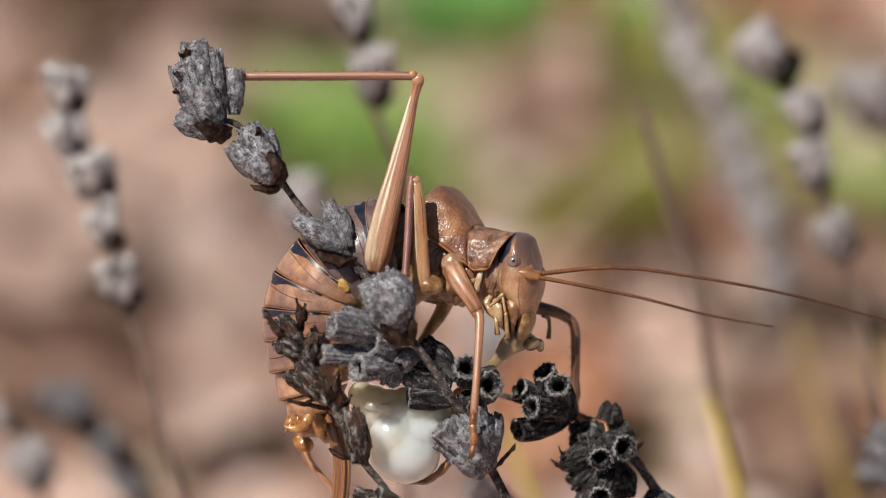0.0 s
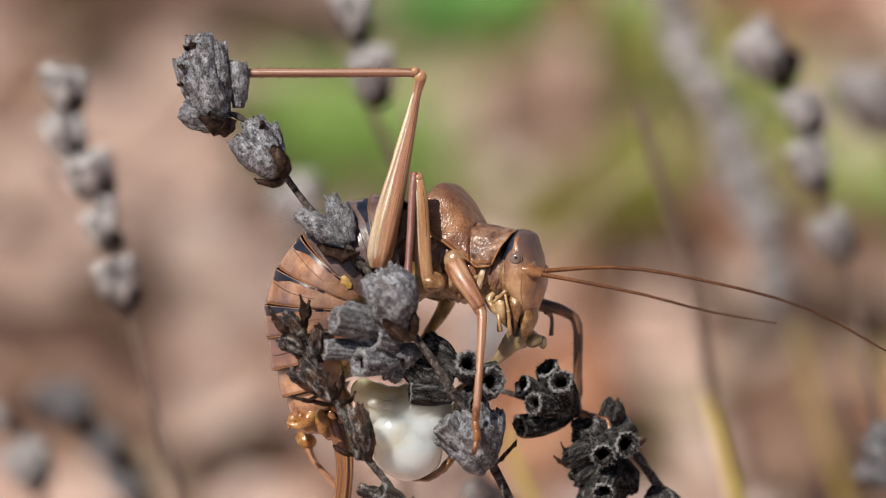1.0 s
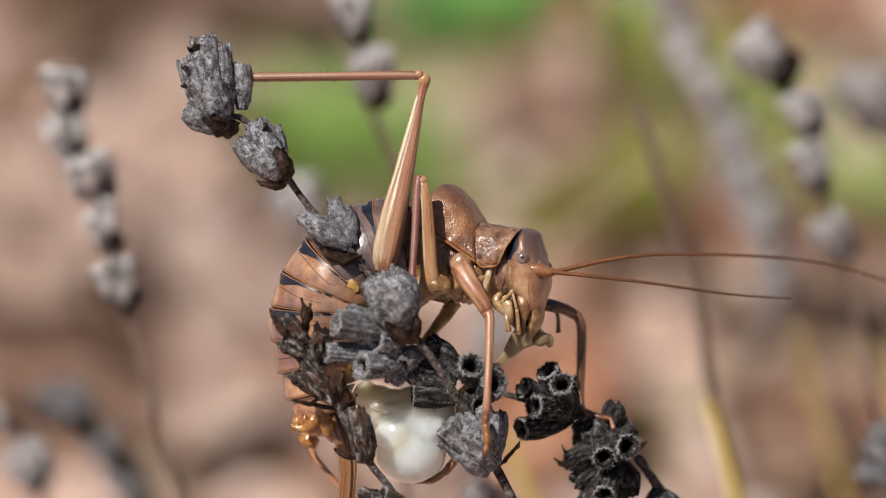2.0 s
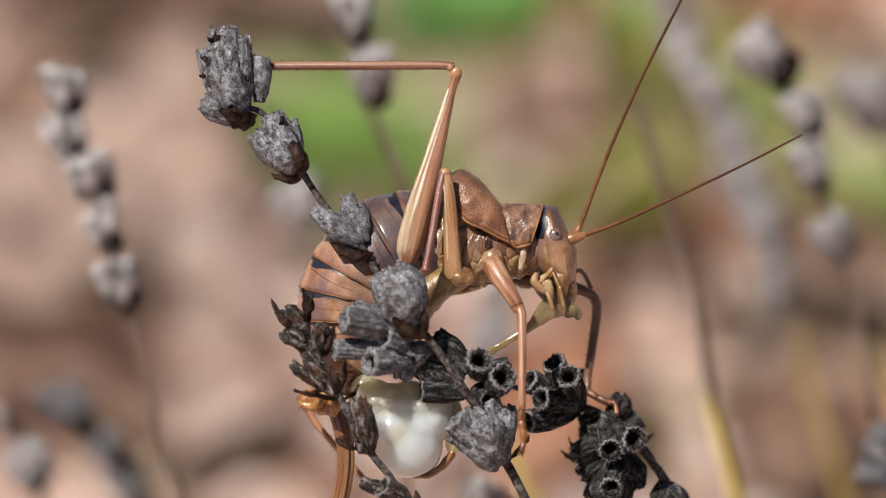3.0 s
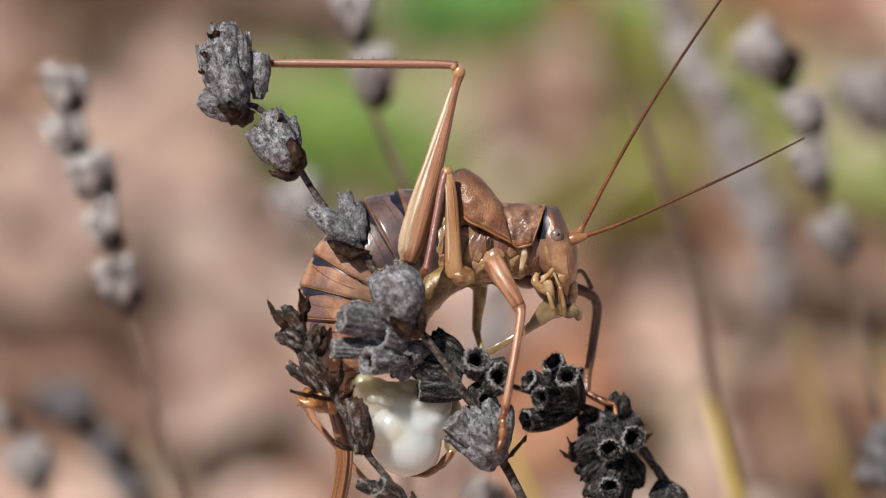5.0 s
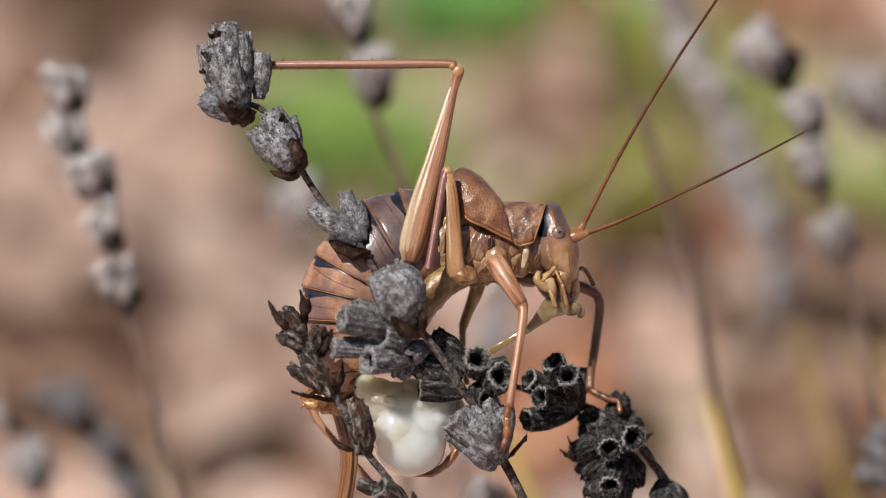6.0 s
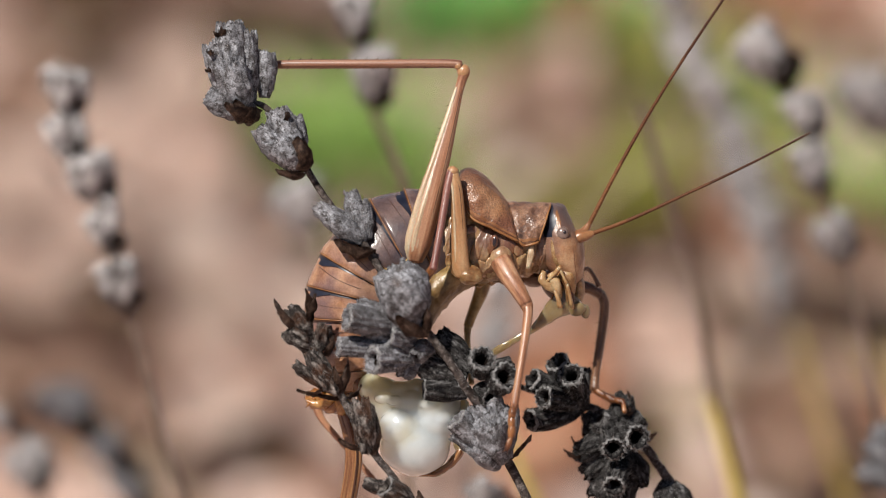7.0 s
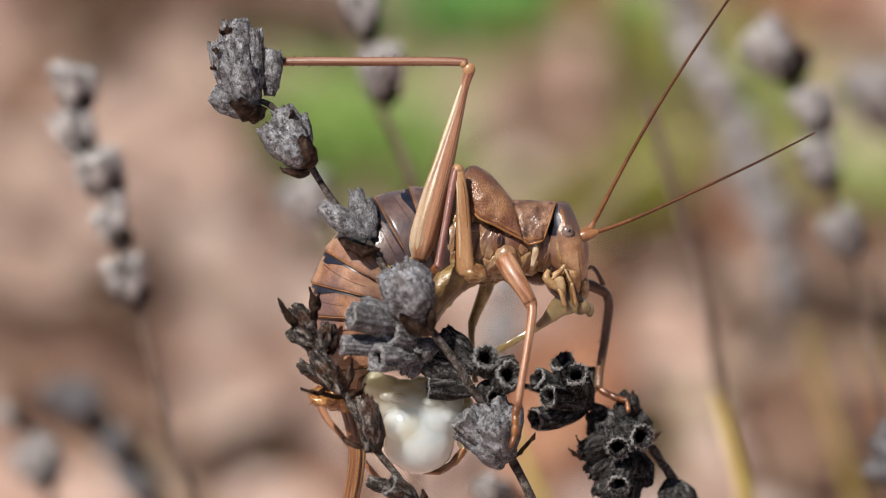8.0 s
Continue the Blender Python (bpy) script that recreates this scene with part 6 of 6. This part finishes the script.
def motions():
    walk(cricket, [
        (0, S @ sway(-3.76, 0.45, -0.38, -0.31, 0.00) @ CROUCH),
        (0.5, S @ sway(-3.76, 0.45, -0.10, 0.01, -0.16) @ CROUCH),
        (1, S @ sway(-3.76, 0.45, 0.00, 0.00, -0.00) @ CROUCH),
        (1.5, S @ sway(-3.76, 0.45, -0.13, -0.16, -0.08) @ CROUCH),
        (1.7, S @ sway(-3.76, 0.45, -0.03, -0.16, -0.08) @ CROUCH),
        (2.8, S @ sway(-3.76, 0.45, -1.03, -0.40, -0.01)),
        (3, S @ sway(-3.76, 0.45, -0.53, -0.15, -0.01)),
        (3.5, S @ sway(-3.76, 0.45, -0.56, -0.00, 0.65)),
        (4, S @ sway(-3.76, 0.45, -0.67, -0.15, 0.86)),
        (4.2, S @ sway(-3.76, 0.45, -0.15, -0.04, 0.86)),
        (4.5, S @ sway(-3.76, 0.45, -0.48, -0.09, 0.87)),
        (4.7, S @ sway(-3.76, 0.45, -0.68, -0.14, 0.87)),
        (5.8, S @ sway(-3.76, 0.45, 0.27, 0.14, -0.19)),
        (6, S @ sway(-3.76, 0.45, -0.38, -0.11, -0.19)),
        (6.5, S @ sway(-3.76, 0.45, 0.01, 0.11, -0.03)),
        (7, S @ sway(-3.76, 0.45, 0.00, 0.00, -0.00)),
        (7.5, S @ sway(-3.76, 0.45, 0.23, -0.18, 0.01)),
        (8, S @ sway(-3.76, 0.45, -0.25, -0.11, 0.26)),
    ])
    walk(main_stalk, [
        (0, S @ sway(0.00, -9.25, -1.35, -0.85, 0.36)),
        (0.5, S @ sway(0.00, -9.25, -1.15, -0.44, 0.34)),
        (1, S @ sway(0.00, -9.25, -1.02, -0.42, 0.82)),
        (1.5, S @ sway(0.00, -9.25, -1.06, -0.56, 0.49)),
        (1.7, S @ sway(0.00, -9.25, -0.96, -0.56, 0.49)),
        (2.8, S @ sway(0.00, -9.25, -0.60, -0.38, -0.58)),
        (3, S @ sway(0.00, -9.25, -0.10, -0.13, -0.58)),
        (3.5, S @ sway(0.00, -9.25, -0.11, -0.06, -0.38)),
        (4, S @ sway(0.00, -9.25, -0.28, -0.21, -0.38)),
        (4.2, S @ sway(0.00, -9.25, 0.14, -0.08, -0.41)),
        (4.5, S @ sway(0.00, -9.25, -0.27, -0.12, -0.44)),
        (4.7, S @ sway(0.00, -9.25, -0.57, -0.22, -0.44)),
        (5.8, S @ sway(0.00, -9.25, 0.30, 0.14, -0.36)),
        (6, S @ sway(0.00, -9.25, -0.35, -0.11, -0.36)),
        (6.5, S @ sway(0.00, -9.25, 0.05, 0.11, -0.00)),
        (7, S @ sway(0.00, -9.25, 0.00, 0.00, -0.00)),
        (7.5, S @ sway(0.00, -9.25, 0.26, -0.17, -0.16)),
        (8, S @ sway(0.00, -9.25, -0.30, -0.16, -0.00)),
    ])
    walk(upper, [
        (0, sway(0.00, -9.25, -1.35, -0.85, 0.36).inverted() @ sway(-13.56, 9.75, -2.37, -1.42, -4.51)),
        (0.5, sway(0.00, -9.25, -1.15, -0.44, 0.34).inverted() @ sway(-13.56, 9.75, -2.12, -0.88, -3.86)),
        (1, sway(0.00, -9.25, -1.02, -0.42, 0.82).inverted() @ sway(-13.56, 9.75, -1.90, -0.82, -3.89)),
        (1.5, sway(0.00, -9.25, -1.06, -0.56, 0.49).inverted() @ sway(-13.56, 9.75, -1.94, -0.98, -3.90)),
        (1.7, sway(0.00, -9.25, -0.96, -0.56, 0.49).inverted() @ sway(-13.56, 9.75, -1.84, -0.98, -3.90)),
        (2.8, sway(0.00, -9.25, -0.60, -0.38, -0.58).inverted() @ sway(-13.56, 9.75, -0.84, -0.63, -0.93)),
        (3, sway(0.00, -9.25, -0.10, -0.13, -0.58).inverted() @ sway(-13.56, 9.75, -0.24, -0.38, -0.93)),
        (3.5, sway(0.00, -9.25, -0.11, -0.06, -0.38).inverted() @ sway(-13.56, 9.75, -0.25, -0.31, -1.23)),
        (4, sway(0.00, -9.25, -0.28, -0.21, -0.38).inverted() @ sway(-13.56, 9.75, -0.34, -0.34, -0.62)),
        (4.2, sway(0.00, -9.25, 0.14, -0.08, -0.41).inverted() @ sway(-13.56, 9.75, 0.10, -0.17, -0.32)),
        (4.5, sway(0.00, -9.25, -0.27, -0.12, -0.44).inverted() @ sway(-13.56, 9.75, -0.29, -0.17, -0.02)),
        (4.7, sway(0.00, -9.25, -0.57, -0.22, -0.44).inverted() @ sway(-13.56, 9.75, -0.69, -0.27, -0.02)),
        (5.8, sway(0.00, -9.25, 0.30, 0.14, -0.36).inverted() @ sway(-13.56, 9.75, 0.41, 0.12, -0.14)),
        (6, sway(0.00, -9.25, -0.35, -0.11, -0.36).inverted() @ sway(-13.56, 9.75, -0.39, -0.18, -0.14)),
        (6.5, sway(0.00, -9.25, 0.05, 0.11, -0.00).inverted() @ sway(-13.56, 9.75, -0.01, 0.07, -0.31)),
        (7, sway(0.00, -9.25, 0.00, 0.00, -0.00).inverted() @ sway(-13.56, 9.75, 0.00, 0.00, -0.00)),
        (7.5, sway(0.00, -9.25, 0.26, -0.17, -0.16).inverted() @ sway(-13.56, 9.75, 0.29, -0.16, -0.16)),
        (8, sway(0.00, -9.25, -0.30, -0.16, -0.00).inverted() @ sway(-13.56, 9.75, -0.22, -0.15, 0.32)),
    ])
    walk(right_stalk, [
        (0, S @ sway(15.40, -16.33, -1.15, -1.01, -0.00)),
        (0.5, S @ sway(15.40, -16.33, -0.94, -0.65, -0.00)),
        (1, S @ sway(15.40, -16.33, -0.77, -0.65, -0.00)),
        (1.5, S @ sway(15.40, -16.33, -0.83, -0.80, -0.00)),
        (1.7, S @ sway(15.40, -16.33, -0.78, -0.80, -0.00)),
        (2.8, S @ sway(15.40, -16.33, -0.52, -0.30, -0.00)),
        (3, S @ sway(15.40, -16.33, -0.12, -0.10, -0.00)),
        (3.5, S @ sway(15.40, -16.33, -0.15, -0.06, -0.00)),
        (4, S @ sway(15.40, -16.33, -0.40, -0.14, -0.00)),
        (4.2, S @ sway(15.40, -16.33, 0.11, -0.04, -0.00)),
        (4.5, S @ sway(15.40, -16.33, -0.22, -0.10, -0.00)),
        (4.7, S @ sway(15.40, -16.33, -0.43, -0.20, -0.00)),
        (5.8, S @ sway(15.40, -16.33, 0.33, 0.17, -0.00)),
        (6, S @ sway(15.40, -16.33, -0.27, -0.08, -0.00)),
        (6.5, S @ sway(15.40, -16.33, 0.15, 0.09, -0.00)),
        (7, S @ sway(15.40, -16.33, 0.00, 0.00, -0.00)),
        (7.5, S @ sway(15.40, -16.33, 0.22, -0.21, -0.00)),
        (8, S @ sway(15.40, -16.33, -0.25, -0.23, -0.00)),
    ])
    walk(left_stalk, [
        (0, S @ sway(-4.48, -16.96, -0.83, -0.95, -0.00)),
        (0.5, S @ sway(-4.48, -16.96, -0.50, -0.54, -0.00)),
        (1, S @ sway(-4.48, -16.96, -0.34, -0.62, -0.00)),
        (1.5, S @ sway(-4.48, -16.96, -0.28, -0.83, -0.00)),
        (1.7, S @ sway(-4.48, -16.96, -0.18, -0.83, -0.00)),
        (2.8, S @ sway(-4.48, -16.96, -0.64, -0.30, -0.00)),
        (3, S @ sway(-4.48, -16.96, -0.09, 0.00, -0.00)),
        (3.5, S @ sway(-4.48, -16.96, 0.02, 0.06, -0.00)),
        (4, S @ sway(-4.48, -16.96, -0.20, -0.11, -0.00)),
        (4.2, S @ sway(-4.48, -16.96, 0.23, -0.05, -0.00)),
        (4.5, S @ sway(-4.48, -16.96, -0.17, -0.15, -0.00)),
        (4.7, S @ sway(-4.48, -16.96, -0.72, -0.20, -0.00)),
        (5.8, S @ sway(-4.48, -16.96, 0.48, 0.20, -0.00)),
        (6, S @ sway(-4.48, -16.96, -0.42, -0.20, -0.00)),
        (6.5, S @ sway(-4.48, -16.96, 0.15, 0.14, -0.00)),
        (7, S @ sway(-4.48, -16.96, 0.00, 0.00, -0.00)),
        (7.5, S @ sway(-4.48, -16.96, 0.24, -0.18, -0.00)),
        (8, S @ sway(-4.48, -16.96, -0.30, -0.18, -0.00)),
    ])
    two(SEGMENTS[0], sway(-0.80, 0.55, -3.06, -0.75, 4.00, -13.99, 0))
    two(SEGMENTS[1], sway(-2.46, 0.05, -3.06, -0.75, 2.00, -12.24, 0))
    two(SEGMENTS[2], sway(-4.71, -0.70, -3.21, -0.80, -1.00, -10.49, 0))
    two(SEGMENTS[3], sway(-6.46, -2.05, -3.31, -0.85, -5.00, -8.74, 0))
    two(SEGMENTS[4], sway(-7.72, -3.46, -3.41, -0.95, -8.00, -6.99, 0))
    two(SEGMENTS[5], sway(-8.37, -5.06, -3.46, -1.15, -10.00, -5.24, 0))
    two(SEGMENTS[6], sway(-8.82, -7.12, -3.31, -1.40, -10.00, -3.49, 0))
    two(SEGMENTS[7], sway(-9.02, -9.32, -2.91, -1.70, -10.00, -1.74, 0))
    two(SEGMENTS[8], sway(-9.22, -11.73, -2.41, -1.95, -9.00, 0.01, 0))
    two("tail", sway(-11.23, -13.48, -1.60, -2.00, -6.00))
    two("ovipositor", sway(-8.22, -17.99, -0.65, -0.60, -3.00))
    two("spermatophore", sway(-2.96, -16.74, -0.50, -0.50, 0.00))
    two("mucus", sway(11.33, -5.46, -3.66, -2.91, -6.00))
    two("head", sway(10.57, 1.50, -4.03, -2.30, 13.00, -24, -2.8, -1.2))
    two("hind_femur", sway(-3.11, -0.70, -2.81, -0.75, -2.00), sway(0, 0, 0.27, -0.03, 0))
    two("hind_tibia", sway(1.40, 16.39, -3.31, -0.90, 0.00), sway(0, 0, 0.27, -0.03, 0))
    two("mid_femur", sway(1.80, -2.46, -2.86, -0.65, 1.00), sway(0, 0, 0.22, 0, 0))
    two("mid_tibia", sway(0.55, 6.92, -2.86, -0.25, -6.70), sway(0, 0, 0.22, 0, 0))
    two("far_fore_femur", sway(13.93, -3.96, -2.41, -2.00, 0.00))
    two("far_fore_tibia", sway(13.98, -3.96, -2.41, -2.00, -7.00))
    two("far_palp", sway(12.83, -1.85, -3.21, -4.11, 30.00))
    two("far_hind_leg", sway(-11.23, -13.58, -0.70, -3.61, 0.00))
    joint("fore_femur",
          (0, sway(5.21, -1.05, -3.91, -0.40, 0.00)),
          (1.8, sway(5.21, -1.05, -3.91, -0.40, 0.00)),
          (2.7, sway(5.21, -1.05, -0.10, 0.00, 0.00)),
          (4, sway(5.21, -1.05, -0.10, 0.00, 0.00)),
          (4.1, sway(5.21, -1.05, 0.00, 0.00, -38.00)),
          (4.2, sway(5.21, -1.05, 0.10, 0.00, -40.00)),
          (4.3, sway(5.21, -1.05, -0.10, 0.00, 8.00)),
          (4.45, STILL),
          (8, STILL))
    joint("fore_tibia",
          (0, sway(7.42, -5.01, -3.91, -0.30, -5.50)),
          (1.8, sway(7.42, -5.01, -3.91, -0.30, -5.50)),
          (2.7, sway(7.42, -5.01, 0.00, 0.00, -9.00)),
          (4, sway(7.42, -5.01, 0.00, 0.00, -9.00)),
          (4.1, sway(7.42, -5.01, 2.36, -0.60, -20.00)),
          (4.2, sway(7.42, -5.01, 2.76, -1.20, -10.00)),
          (4.3, sway(7.42, -5.01, -0.70, -0.40, 4.00)),
          (4.45, STILL),
          (8, STILL))
    joint("far_mid_leg",
          (0, sway(3.56, -2.71, -3.11, -2.00, 12.00)),
          (1.8, sway(3.56, -2.71, -3.11, -2.00, 12.00)),
          (2.7, sway(3.56, -2.71, 0.00, 0.00, 55.00)),
          (4.2, sway(3.56, -2.71, 0.00, 0.00, 55.00)),
          (4.4, sway(3.56, -2.71, 0.20, -0.50, -22.00)),
          (4.7, sway(3.56, -2.71, 0.20, -0.30, -22.00)),
          (5.6, STILL),
          (8, STILL))
    joint("feeler_up",
          (0, sway(12.53, 1.35, -4.46, -3.46, 56.31, dy=-2.3)),
          (0.9, sway(12.53, 1.35, -4.46, -3.46, 58.33, dy=-2.3)),
          (1.8, sway(12.53, 1.35, -4.46, -3.46, 58.33, dy=-2.3)),
          (2.7, sway(12.53, 1.35, 0.00, 0.00, -8.00)),
          (3, sway(12.53, 1.35, 0.00, 0.00, -6.50)),
          (3.5, sway(12.53, 1.35, 0.00, 0.00, -3.50)),
          (4, sway(12.53, 1.35, 0.00, 0.00, -2.00)),
          (4.5, sway(12.53, 1.35, 0.00, 0.00, -0.80)),
          (6, STILL),
          (8, STILL))
    first, bent = STILL, STILL
    for piece, (x, z, early, turn) in zip(FEELERS["feeler_up"][1], ((13.61, 3.46, -0.0, 0.0), (14.68, 5.56, 2.9, 2.9), (15.84, 7.72, 4.9, 4.5), (17.07, 9.93, 3.4, 3.3), (18.39, 12.20, 0.5, 1.5), (19.85, 14.58, -0.8, -0.5), (21.52, 17.17, 0.3, 1.0), (23.33, 19.88, 1.1, 3.9), (25.11, 22.50, 1.7, 6.5), (26.80, 24.93, 1.0, 3.9), (28.46, 27.28, -0.0, -0.0))):
        first, bent = first @ sway(x, z, 0, 0, early), bent @ sway(x, z, 0, 0, turn)
        walk(piece, [(0.0, first), (0.9, bent), (1.8, bent), (2.7, STILL), (8.0, STILL)])
    two("feeler_out", sway(12.73, 1.20, -4.51, -3.41, 29.39, dy=-2.3))
    first, bent = STILL, STILL
    for piece, (x, z, early, turn) in zip(FEELERS["feeler_out"][1], ((13.86, 1.59, -0.0, -0.0), (14.99, 1.98, 2.8, 2.8), (16.34, 2.51, 2.7, 2.7), (18.03, 3.25, 1.4, 1.4), (19.94, 4.12, 1.3, 1.3), (21.85, 5.01, 1.9, 1.9), (23.73, 5.89, 1.1, 1.1), (25.63, 6.78, -0.6, -0.6), (27.46, 7.67, -1.9, -1.9), (29.20, 8.55, -1.3, -1.3), (30.89, 9.44, -0.0, -0.0))):
        first, bent = first @ sway(x, z, 0, 0, early), bent @ sway(x, z, 0, 0, turn)
        walk(piece, [(0.0, first), (0.9, bent), (1.8, bent), (2.7, STILL), (8.0, STILL)])


motions()
